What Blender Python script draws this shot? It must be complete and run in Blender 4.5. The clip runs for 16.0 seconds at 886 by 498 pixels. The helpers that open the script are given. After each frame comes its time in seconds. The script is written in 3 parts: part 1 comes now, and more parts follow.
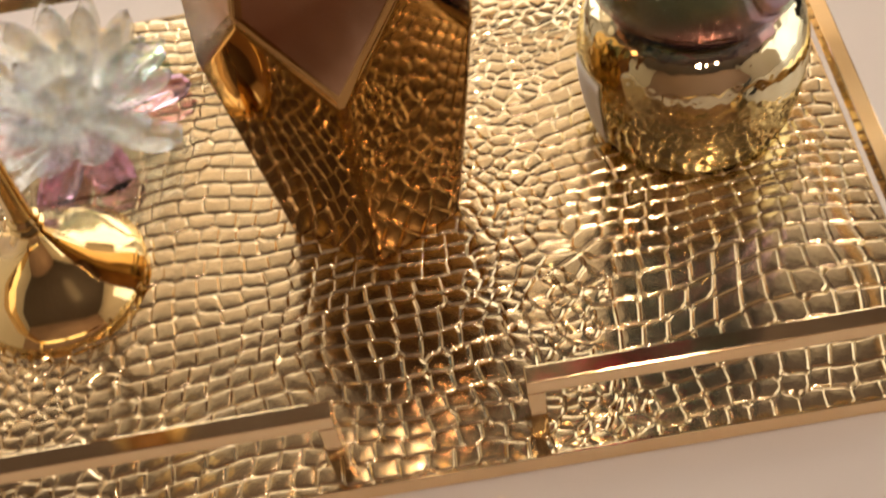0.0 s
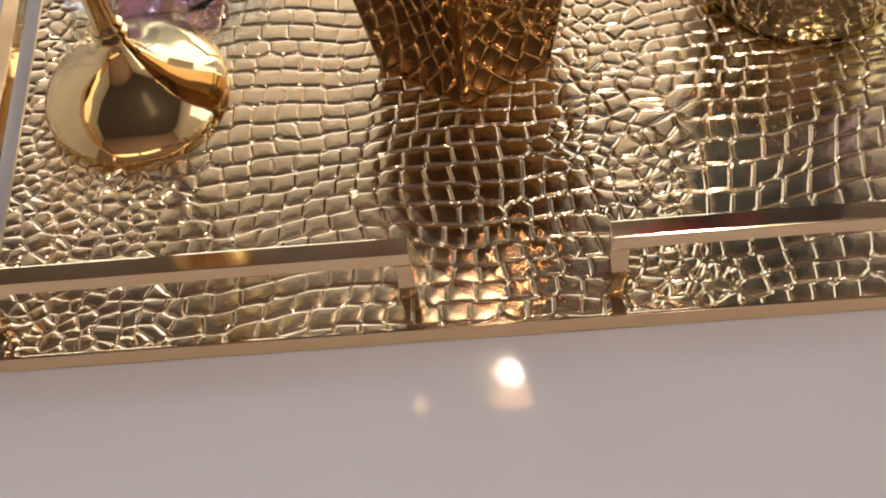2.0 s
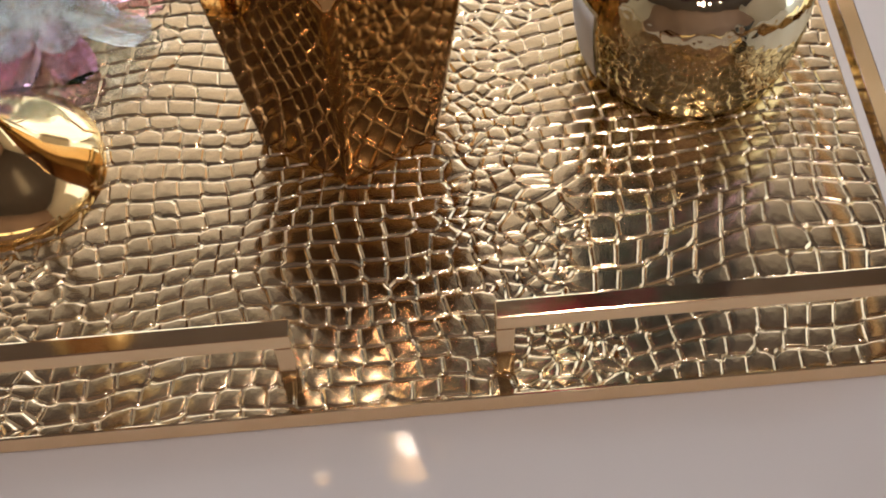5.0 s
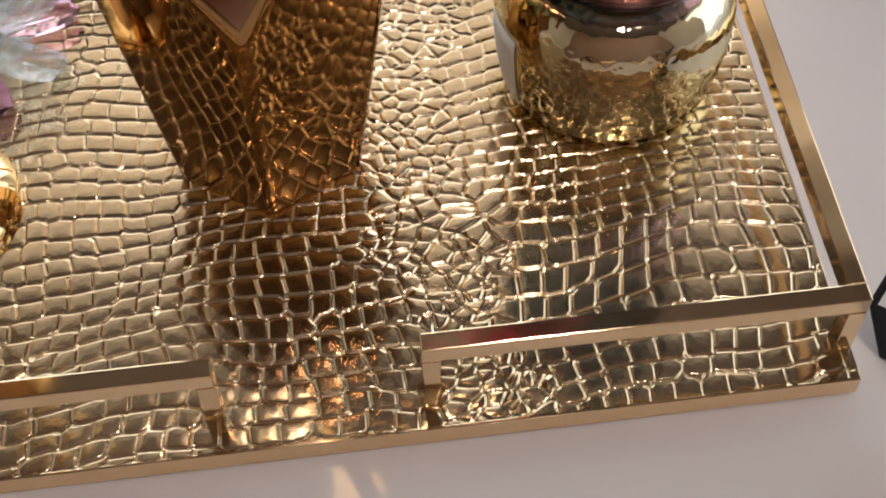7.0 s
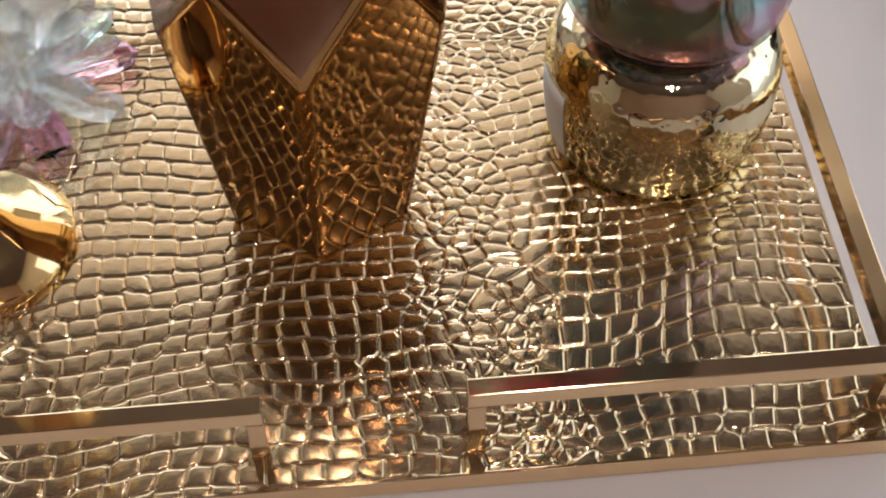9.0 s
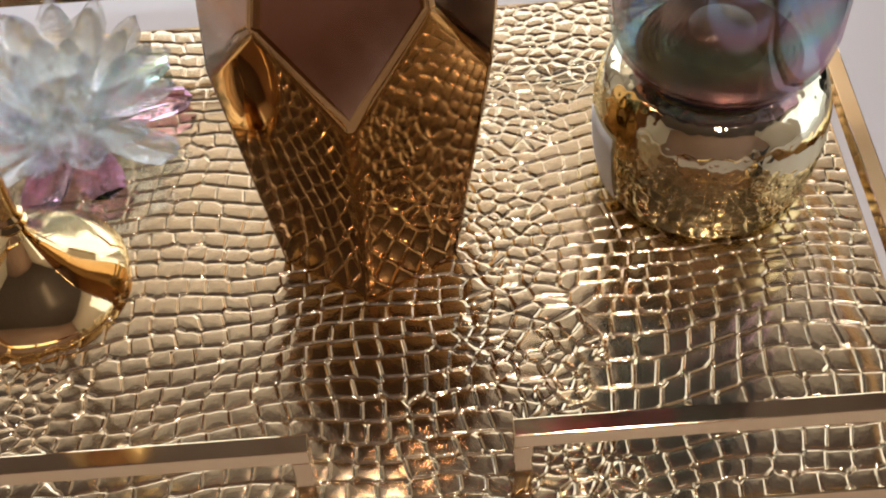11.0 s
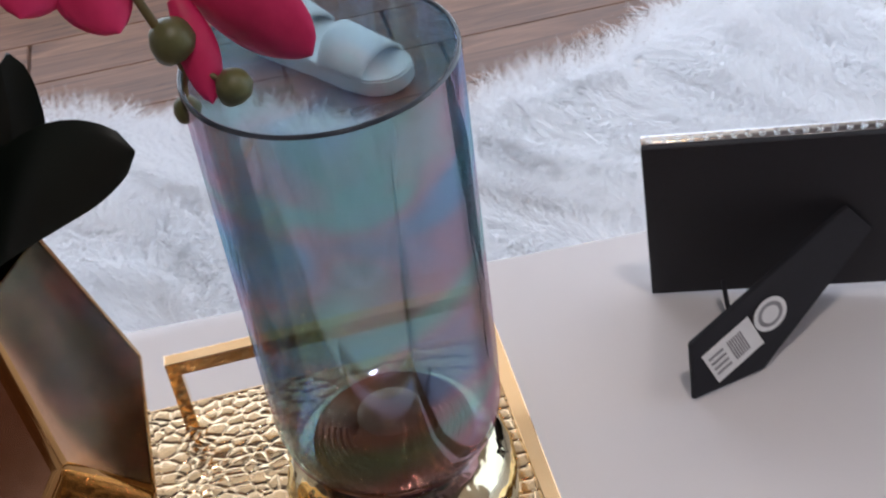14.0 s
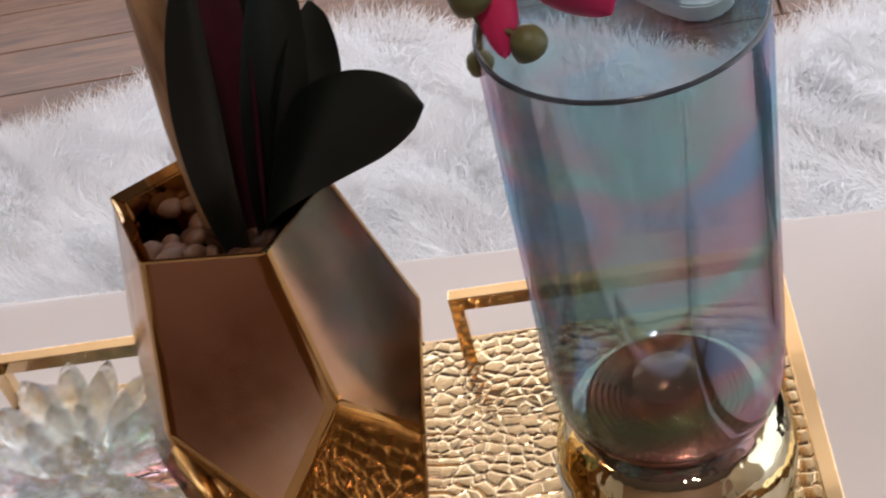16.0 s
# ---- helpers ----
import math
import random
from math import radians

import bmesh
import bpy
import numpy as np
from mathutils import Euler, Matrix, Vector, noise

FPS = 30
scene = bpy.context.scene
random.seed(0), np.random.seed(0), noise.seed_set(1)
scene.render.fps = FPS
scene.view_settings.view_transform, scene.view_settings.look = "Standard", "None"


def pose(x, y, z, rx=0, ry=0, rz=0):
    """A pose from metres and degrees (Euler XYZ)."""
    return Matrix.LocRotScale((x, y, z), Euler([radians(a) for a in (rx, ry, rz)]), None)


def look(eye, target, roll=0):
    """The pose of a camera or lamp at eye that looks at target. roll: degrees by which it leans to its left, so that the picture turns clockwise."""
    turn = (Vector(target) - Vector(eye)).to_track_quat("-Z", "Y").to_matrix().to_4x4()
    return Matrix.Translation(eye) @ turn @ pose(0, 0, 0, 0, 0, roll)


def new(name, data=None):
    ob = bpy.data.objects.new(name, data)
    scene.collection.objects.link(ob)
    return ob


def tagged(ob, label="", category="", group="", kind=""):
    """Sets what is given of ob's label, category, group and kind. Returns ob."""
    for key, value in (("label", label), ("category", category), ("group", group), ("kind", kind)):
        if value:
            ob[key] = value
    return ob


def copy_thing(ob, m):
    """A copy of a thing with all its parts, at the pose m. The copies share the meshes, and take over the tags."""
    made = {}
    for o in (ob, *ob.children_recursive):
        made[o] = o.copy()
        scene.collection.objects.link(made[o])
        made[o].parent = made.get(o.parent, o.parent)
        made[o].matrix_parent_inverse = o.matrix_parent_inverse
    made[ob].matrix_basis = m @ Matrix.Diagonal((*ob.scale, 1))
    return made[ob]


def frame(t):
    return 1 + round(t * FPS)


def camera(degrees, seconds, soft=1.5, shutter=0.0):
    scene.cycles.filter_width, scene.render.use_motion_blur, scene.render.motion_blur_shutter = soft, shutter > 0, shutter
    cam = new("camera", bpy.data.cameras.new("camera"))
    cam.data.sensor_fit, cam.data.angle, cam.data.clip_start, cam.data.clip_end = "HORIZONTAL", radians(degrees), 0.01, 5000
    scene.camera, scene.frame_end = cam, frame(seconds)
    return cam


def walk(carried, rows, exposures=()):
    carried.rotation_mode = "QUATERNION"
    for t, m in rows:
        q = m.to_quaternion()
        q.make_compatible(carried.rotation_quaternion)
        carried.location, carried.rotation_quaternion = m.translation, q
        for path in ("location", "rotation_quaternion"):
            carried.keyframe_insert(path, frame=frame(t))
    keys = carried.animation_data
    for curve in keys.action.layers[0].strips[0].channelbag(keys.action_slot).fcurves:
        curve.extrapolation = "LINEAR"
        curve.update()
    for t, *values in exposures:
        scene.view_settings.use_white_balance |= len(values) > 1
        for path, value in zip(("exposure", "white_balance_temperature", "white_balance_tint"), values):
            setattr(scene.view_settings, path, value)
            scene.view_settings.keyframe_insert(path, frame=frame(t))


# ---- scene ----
cam = camera(37.01, 16.0, soft=2.0, shutter=0.4)
PATH = [
    (0, (0.2430, -0.2614, 0.4847), (0.2337, -0.0221, 0.1643), -11.64),
    (0.5, (0.2428, -0.2551, 0.4639), (0.2265, -0.0310, 0.1330), -10.34),
    (1, (0.2281, -0.2527, 0.4686), (0.2102, -0.0385, 0.1313), -9.90),
    (1.5, (0.2286, -0.2550, 0.4629), (0.2008, -0.0455, 0.1233), -11.34),
    (2, (0.2236, -0.2615, 0.4680), (0.1975, -0.0529, 0.1277), -10.43),
    (2.5, (0.2248, -0.2634, 0.4661), (0.1997, -0.0534, 0.1265), -9.85),
    (3, (0.2226, -0.2591, 0.4618), (0.2022, -0.0508, 0.1210), -8.67),
    (3.5, (0.2250, -0.2531, 0.4595), (0.2108, -0.0402, 0.1212), -7.34),
    (4, (0.2287, -0.2525, 0.4625), (0.2222, -0.0345, 0.1272), -5.92),
    (6.5, (0.2351, -0.2468, 0.4569), (0.2523, -0.0202, 0.1277), -2.30),
    (7, (0.2384, -0.2454, 0.4581), (0.2612, -0.0182, 0.1297), -1.59),
    (7.5, (0.2386, -0.2466, 0.4571), (0.2663, -0.0166, 0.1310), -0.62),
    (8, (0.2404, -0.2477, 0.4612), (0.2724, -0.0126, 0.1391), 0.04),
    (8.5, (0.2331, -0.2504, 0.4619), (0.2625, -0.0103, 0.1433), -0.24),
    (9, (0.2265, -0.2516, 0.4656), (0.2450, -0.0111, 0.1464), -0.89),
    (11.5, (0.2324, -0.2553, 0.4661), (0.2338, 0.0027, 0.1604), -3.99),
    (12, (0.2341, -0.2545, 0.4725), (0.2362, 0.0087, 0.1712), -4.24),
    (12.5, (0.2425, -0.2507, 0.4708), (0.2578, 0.0159, 0.1729), -3.06),
    (13, (0.2780, -0.2430, 0.4757), (0.3254, 0.0322, 0.1894), -4.68),
    (13.5, (0.2955, -0.2532, 0.4872), (0.3583, 0.0414, 0.2241), -6.62),
    (14, (0.3358, -0.2377, 0.5044), (0.3757, 0.0673, 0.2488), -8.34),
    (14.5, (0.3750, -0.2382, 0.5079), (0.3683, 0.0631, 0.2449), -10.37),
    (15, (0.3903, -0.2345, 0.5092), (0.3620, 0.0668, 0.2476), -12.41),
    (15.5, (0.3650, -0.2233, 0.5133), (0.3210, 0.0779, 0.2538), -14.55),
    (16, (0.3463, -0.2170, 0.5090), (0.2916, 0.0804, 0.2471), -15.21),
]
walk(cam, [(t, look(eye, target, roll)) for t, eye, target, roll in PATH],
     exposures=[(0, 0.10, 8700, 17), (0.6, 0.06, 7500, 15), (1.4, 0.0, 6600, 14), (3.0, -0.08, 6550, 14), (6.5, -0.12, 6550, 14), (12.5, -0.10, 6250, 14),
                (13.2, -0.14, 5950, 14), (14.0, -0.16, 6050, 15), (15.0, -0.10, 6500, 17), (16.0, -0.06, 6850, 18)])

# ---- light ----
world = bpy.data.worlds.new("room_air")
scene.world = world
world.use_nodes = True
sky = world.node_tree.nodes.new("ShaderNodeTexSky")
sky.sky_type, sky.sun_disc = "NISHITA", False
sky.sun_elevation, sky.sun_rotation = radians(35), radians(100)
world.node_tree.links.new(sky.outputs[0], world.node_tree.nodes["Background"].inputs[0])
world.node_tree.nodes["Background"].inputs[1].default_value = 0.10


def area_lamp(name, m, sx, sy, watts, colour):
    data = bpy.data.lights.new(name, "AREA")
    data.shape, data.size, data.size_y, data.energy, data.color = "RECTANGLE", sx, sy, watts, colour
    ob = new(name, data)
    ob.matrix_world = m
    return ob


# daylight through the windows in the north and east walls, a warm bulb and a warm downlight in the ceiling
area_lamp("north_window_daylight", look((0.25, 1.90, 0.50), (0.25, 0.6, -0.2)), 2.6, 1.30, 27, (0.80, 0.89, 1.0))
area_lamp("east_window_daylight", look((1.66, 0.70, 0.44), (0.2, 0.72, 0.1)), 2.0, 1.62, 16, (0.82, 0.90, 1.0))
bulb = bpy.data.lights.new("bulb_glow", "POINT")
bulb.energy, bulb.color, bulb.shadow_soft_size = 5, (1.0, 0.85, 0.68), 0.016
new("bulb_glow", bulb).location = (0.170, 0.88, 1.87)
area_lamp("downlight_glow", look((0.52, -0.42, 1.965), (0.52, -0.42, 0.0)), 0.13, 0.13, 13, (1.0, 0.89, 0.78))
# added fill: washes the north wall so the tray reflects it bright
area_lamp("cornice_glow", look((0.0, 1.50, 1.90), (0.0, 1.95, 1.72)), 2.6, 0.05, 8.2, (1.0, 0.93, 0.84))


# ---- materials ----
class Mat:
    def __init__(self, name):
        self.m = bpy.data.materials.new(name)
        self.m.use_nodes = True
        self.t = self.m.node_tree
        self.n = self.t.nodes
        self.p = self.n["Principled BSDF"]

    def node(self, kind, **props):
        nd = self.n.new(kind)
        for k, v in props.items():
            if k in nd.inputs:
                nd.inputs[k].default_value = v
        return nd

    def link(self, a, b):
        self.t.links.new(a, b)

    def set(self, **props):
        for k, v in props.items():
            self.p.inputs[k.replace("_", " ")].default_value = v
        return self

    def coords(self, scale=(1, 1, 1)):
        tc = self.n.new("ShaderNodeTexCoord")
        mp = self.n.new("ShaderNodeMapping")
        mp.inputs["Scale"].default_value = scale
        self.link(tc.outputs["Object"], mp.inputs[0])
        return mp.outputs[0]

    def noise(self, scale, detail=3.0, rough=0.55, stretch=(1, 1, 1), distortion=0.0):
        nd = self.n.new("ShaderNodeTexNoise")
        nd.inputs["Scale"].default_value, nd.inputs["Detail"].default_value = scale, detail
        nd.inputs["Roughness"].default_value, nd.inputs["Distortion"].default_value = rough, distortion
        self.link(self.coords(stretch), nd.inputs["Vector"])
        return nd

    def ramp(self, fac, *stops):
        nd = self.n.new("ShaderNodeValToRGB")
        while len(nd.color_ramp.elements) < len(stops):
            nd.color_ramp.elements.new(0.5)
        for el, (pos, col) in zip(nd.color_ramp.elements, stops):
            el.position = pos
            el.color = (*col, 1) if len(col) == 3 else col
        self.link(fac, nd.inputs[0])
        return nd.outputs[0]

    def colour(self, out):
        self.link(out, self.p.inputs["Base Color"])
        return self

    def rough(self, fac, lo, hi):
        mr = self.n.new("ShaderNodeMapRange")
        mr.inputs[3].default_value, mr.inputs[4].default_value = lo, hi
        self.link(fac, mr.inputs[0])
        self.link(mr.outputs[0], self.p.inputs["Roughness"])
        return self

    def bump(self, fac, strength, distance):
        b = self.n.new("ShaderNodeBump")
        b.inputs["Strength"].default_value, b.inputs["Distance"].default_value = strength, distance
        self.link(fac, b.inputs["Height"])
        self.link(b.outputs[0], self.p.inputs["Normal"])
        return self


def plain(name, a, b, scale, rough=0.5, metal=0.0, bump=0.0, spread=0.08):
    m = Mat(name)
    n = m.noise(scale, 4)
    m.colour(m.ramp(n.outputs[0], (0.3, a), (0.7, b))).rough(n.outputs[0], max(0.02, rough - spread), rough + spread)
    m.set(Metallic=metal)
    if bump:
        m.bump(m.noise(scale * 6, 3).outputs[0], 0.4, bump)
    return m.m


GOLD = plain("polished_gold", (0.86, 0.63, 0.37), (0.90, 0.69, 0.43), 60, 0.08, 1.0, 0.0, 0.04)
BRASS = plain("bright_brass", (0.78, 0.57, 0.27), (0.83, 0.62, 0.32), 40, 0.06, 1.0, 0.0, 0.03)

m = Mat("embossed_gold_leatherette")
n = m.noise(25, 4)
m.colour(m.ramp(n.outputs[0], (0.25, (0.67, 0.52, 0.325)), (0.75, (0.76, 0.615, 0.41))))
m.rough(m.noise(180, 3).outputs[0], 0.11, 0.21).set(Metallic=1.0)
m.bump(m.noise(420, 3).outputs[0], 0.10, 0.0002)
CROC = m.m

m = Mat("bronze_lustre_glaze")
n = m.noise(9, 4, 0.5, (1, 1, 1), 0.6)
m.colour(m.ramp(n.outputs[0], (0.25, (0.34, 0.18, 0.066)), (0.5, (0.46, 0.26, 0.102)), (0.8, (0.57, 0.34, 0.155))))
m.rough(m.noise(130, 2).outputs[0], 0.025, 0.06).set(Metallic=1.0)
m.bump(m.noise(45, 2).outputs[0], 0.05, 0.0006)
BRONZE = m.m

# the upper facets' copper tone, lightened in place of a missing bright reflection
m = Mat("lightened_copper_glaze")
n = m.noise(14, 4, 0.5, (1, 1, 0.5), 0.8)
m.colour(m.ramp(n.outputs[0], (0.25, (0.48, 0.25, 0.145)), (0.5, (0.57, 0.34, 0.215)), (0.8, (0.68, 0.49, 0.37))))
m.rough(m.noise(130, 2).outputs[0], 0.12, 0.22).set(Metallic=1.0)
m.bump(m.noise(38, 2, 0.5, (1, 1, 0.6)).outputs[0], 0.22, 0.001)
GLAZE_TOP = m.m

m = Mat("glossy_cream_lacquer")
n = m.noise(3, 4)
m.colour(m.ramp(n.outputs[0], (0.3, (0.645, 0.61, 0.615)), (0.7, (0.685, 0.65, 0.655))))
m.rough(m.noise(14, 4).outputs[0], 0.02, 0.05).set(Specular_IOR_Level=0.5)
LACQUER = m.m


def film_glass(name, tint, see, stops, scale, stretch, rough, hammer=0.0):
    """Thin glass with a lustre film: part clear, part mirror in colours set by noise."""
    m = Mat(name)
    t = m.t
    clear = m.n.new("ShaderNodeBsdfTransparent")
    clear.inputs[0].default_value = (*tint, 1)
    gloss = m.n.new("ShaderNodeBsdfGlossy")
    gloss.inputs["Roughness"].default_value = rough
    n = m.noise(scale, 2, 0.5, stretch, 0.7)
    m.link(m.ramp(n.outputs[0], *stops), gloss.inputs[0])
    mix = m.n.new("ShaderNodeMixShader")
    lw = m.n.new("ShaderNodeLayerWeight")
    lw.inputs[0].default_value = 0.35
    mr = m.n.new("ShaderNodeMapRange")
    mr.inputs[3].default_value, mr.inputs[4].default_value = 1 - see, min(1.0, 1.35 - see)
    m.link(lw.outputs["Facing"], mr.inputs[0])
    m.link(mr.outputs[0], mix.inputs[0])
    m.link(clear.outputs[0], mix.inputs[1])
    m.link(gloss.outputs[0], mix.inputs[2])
    if hammer:
        v = m.n.new("ShaderNodeTexVoronoi")
        v.feature = "SMOOTH_F1"
        v.inputs["Smoothness"].default_value = 0.6
        v.inputs["Scale"].default_value = 210
        m.link(m.coords(), v.inputs["Vector"])
        b = m.n.new("ShaderNodeBump")
        b.inputs["Strength"].default_value, b.inputs["Distance"].default_value = 0.5, hammer
        m.link(v.outputs["Distance"], b.inputs["Height"])
        m.link(b.outputs[0], gloss.inputs["Normal"])
    m.link(mix.outputs[0], m.n["Material Output"].inputs[0])
    return m.m


# iridescent sheen painted as fixed noise colours in the mirror part
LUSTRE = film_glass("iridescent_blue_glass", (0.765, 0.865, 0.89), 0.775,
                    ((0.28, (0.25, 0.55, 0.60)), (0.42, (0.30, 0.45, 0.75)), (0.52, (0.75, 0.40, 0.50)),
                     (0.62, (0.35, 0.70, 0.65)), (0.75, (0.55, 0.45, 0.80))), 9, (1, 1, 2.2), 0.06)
MERCURY = film_glass("gold_mercury_glass", (0.70, 0.50, 0.22), 0.10,
                     ((0.3, (0.62, 0.50, 0.27)), (0.5, (0.78, 0.71, 0.50)), (0.7, (0.56, 0.48, 0.29))), 16, (1, 1, 1), 0.05, 0.0007)
COPPER = plain("copper_brown_glass", (0.36, 0.15, 0.085), (0.52, 0.24, 0.12), 50, 0.20, 0.6)
RIM_DARK = plain("smoked_glass_rim", (0.02, 0.03, 0.04), (0.05, 0.06, 0.08), 60, 0.10)

m = Mat("clear_crystal")
m.set(Base_Color=(0.98, 0.99, 1.0, 1), Transmission_Weight=1.0, Roughness=0.015, IOR=1.44)
m.p.inputs["Thin Film Thickness"].default_value = 420
m.p.inputs["Thin Film IOR"].default_value = 1.55
tr = m.n.new("ShaderNodeBsdfTransparent")
tr.inputs[0].default_value = (0.95, 0.97, 0.97, 1)
mx = m.n.new("ShaderNodeMixShader")
mx.inputs[0].default_value = 0.52
m.link(tr.outputs[0], mx.inputs[1])
m.link(m.p.outputs[0], mx.inputs[2])
m.link(mx.outputs[0], m.n["Material Output"].inputs[0])
CRYSTAL = m.m
m = Mat("pink_crystal")
m.set(Base_Color=(0.95, 0.55, 0.66, 1), Transmission_Weight=1.0, Roughness=0.015, IOR=1.44)
m.p.inputs["Thin Film Thickness"].default_value = 620
m.p.inputs["Thin Film IOR"].default_value = 1.9
PINK_CRYSTAL = m.m
m = Mat("turquoise_crystal")
m.set(Base_Color=(0.60, 0.95, 0.90, 1), Transmission_Weight=1.0, Roughness=0.015, IOR=1.44)
m.p.inputs["Thin Film Thickness"].default_value = 480
m.p.inputs["Thin Film IOR"].default_value = 1.9
TEAL_CRYSTAL = m.m

LEAF = plain("dark_waxy_leaf", (0.004, 0.006, 0.005), (0.007, 0.011, 0.008), 30, 0.42, 0.0, 0.0004)
LEAF_RED = plain("purple_leaf_underside", (0.035, 0.004, 0.012), (0.07, 0.008, 0.02), 30, 0.45)
LEAF.node_tree.nodes["Principled BSDF"].inputs["Specular IOR Level"].default_value = 0.30
STEM = plain("olive_stem", (0.10, 0.085, 0.03), (0.16, 0.12, 0.045), 60, 0.5, 0, 0.0004)
BUD = plain("green_bud", (0.07, 0.08, 0.03), (0.13, 0.13, 0.05), 120, 0.45, 0, 0.0003)
PETAL = plain("magenta_petal", (0.50, 0.012, 0.09), (0.66, 0.03, 0.15), 60, 0.55, 0, 0.0004)
m = Mat("tan_bark_stake")
n = m.noise(30, 5, 0.6, (3, 3, 0.5))
m.colour(m.ramp(n.outputs[0], (0.3, (0.16, 0.08, 0.035)), (0.5, (0.42, 0.26, 0.14)), (0.75, (0.50, 0.33, 0.19))))
m.set(Roughness=0.5)
STAKE = m.m
m = Mat("river_pebble")
oi = m.n.new("ShaderNodeObjectInfo")
m.colour(m.ramp(oi.outputs["Random"], (0.0, (0.04, 0.02, 0.014)), (0.4, (0.075, 0.034, 0.020)), (0.75, (0.13, 0.055, 0.027)), (1.0, (0.17, 0.10, 0.06))))
m.set(Roughness=0.45)
m.bump(m.noise(200, 3).outputs[0], 0.3, 0.0004)
PEBBLE = m.m

VELVET = plain("black_velvet_board", (0.006, 0.006, 0.010), (0.012, 0.012, 0.018), 300, 0.75, 0, 0.0003)
PAPER = plain("white_paper_label", (0.72, 0.73, 0.74), (0.80, 0.81, 0.82), 60, 0.6)
INK = plain("grey_print", (0.22, 0.22, 0.24), (0.32, 0.32, 0.34), 90, 0.6)
SILVER = plain("silver_trim", (0.75, 0.76, 0.78), (0.85, 0.86, 0.88), 80, 0.15, 1.0)

m = Mat("dark_oak_plank")
g = m.noise(14, 6, 0.62, (0.35, 4.0, 1.0), 1.2)
oi = m.n.new("ShaderNodeObjectInfo")
mx = m.n.new("ShaderNodeMix")
mx.data_type, mx.blend_type = "RGBA", "MULTIPLY"
mx.inputs["Factor"].default_value = 0.5
m.link(m.ramp(g.outputs[0], (0.28, (0.065, 0.028, 0.016)), (0.5, (0.17, 0.080, 0.045)), (0.72, (0.27, 0.14, 0.085))), mx.inputs["A"])
m.link(m.ramp(oi.outputs["Random"], (0.0, (0.6, 0.55, 0.5)), (1.0, (1.0, 1.0, 1.0))), mx.inputs["B"])
m.colour(mx.outputs["Result"]).rough(g.outputs[0], 0.38, 0.55)
m.bump(g.outputs[0], 0.2, 0.0008)
OAK = m.m

m = Mat("white_shag_fibre")
gi = m.n.new("ShaderNodeNewGeometry")
m.colour(m.ramp(gi.outputs["Random Per Island"], (0.0, (0.90, 0.89, 0.90)), (1.0, (0.97, 0.97, 0.98))))
m.set(Roughness=0.8)
tl = m.n.new("ShaderNodeBsdfTranslucent")
tl.inputs[0].default_value = (0.92, 0.92, 0.93, 1)
mx = m.n.new("ShaderNodeMixShader")
mx.inputs[0].default_value = 0.45
m.link(m.p.outputs[0], mx.inputs[1])
m.link(tl.outputs[0], mx.inputs[2])
m.link(mx.outputs[0], m.n["Material Output"].inputs[0])
SHAG = m.m
RUG_BACK = plain("rug_backing", (0.80, 0.79, 0.79), (0.86, 0.85, 0.85), 20, 0.9)
WALL = plain("cream_wall_paint", (0.76, 0.71, 0.65), (0.80, 0.75, 0.69), 4, 0.85)
WALL_DARK = plain("brown_reflection_wall", (0.29, 0.185, 0.15), (0.34, 0.22, 0.18), 3, 0.7)
# two ceiling tones stand in for its bright and dim parts in reflections
CEIL_PALE = plain("bright_reflection_ceiling", (0.60, 0.575, 0.54), (0.66, 0.635, 0.60), 4, 0.9)
CEIL = plain("dark_reflection_ceiling", (0.14, 0.112, 0.108), (0.17, 0.138, 0.132), 4, 0.9)
SLIPPER = plain("white_foam_rubber", (0.68, 0.67, 0.66), (0.78, 0.77, 0.76), 30, 0.6, 0, 0.0006)
WHITE_PAINT = plain("white_gloss_paint", (0.76, 0.76, 0.75), (0.80, 0.80, 0.79), 12, 0.3)
m = Mat("lamp_opal_glass")
m.set(Base_Color=(0.9, 0.85, 0.75, 1), Roughness=0.4, Emission_Color=(1.0, 0.82, 0.60, 1), Emission_Strength=8.0)
OPAL = m.m
m = Mat("bright_outdoors")
em = m.n.new("ShaderNodeEmission")
m.link(m.ramp(m.noise(0.8, 3).outputs[0], (0.35, (0.45, 0.62, 0.50)), (0.6, (0.80, 0.92, 1.0))), em.inputs[0])
em.inputs[1].default_value = 1.0
m.link(em.outputs[0], m.n["Material Output"].inputs[0])
OUTDOORS = m.m


# ---- builders ----
def mesh_ob(name, bm, mat, smooth=None):
    me = bpy.data.meshes.new(name)
    bmesh.ops.recalc_face_normals(bm, faces=bm.faces)
    if smooth is not None:
        for f in bm.faces:
            f.smooth = True
        for e in bm.edges:
            if len(e.link_faces) == 2 and e.calc_face_angle(0) > radians(smooth):
                e.smooth = False
    bm.to_mesh(me)
    bm.free()
    me.materials.append(mat)
    return new(name, me)


def part(name, bm, mat, parent, label="", smooth=None):
    ob = mesh_ob(name, bm, mat, smooth)
    ob.parent = parent
    if label:
        tagged(ob, label)
    return ob


def thing(name, at, label, category, group=""):
    ob = new(name)
    ob.empty_display_size = 0.02
    ob.matrix_world = Matrix.Translation(at) if not isinstance(at, Matrix) else at
    return tagged(ob, label, category, group)


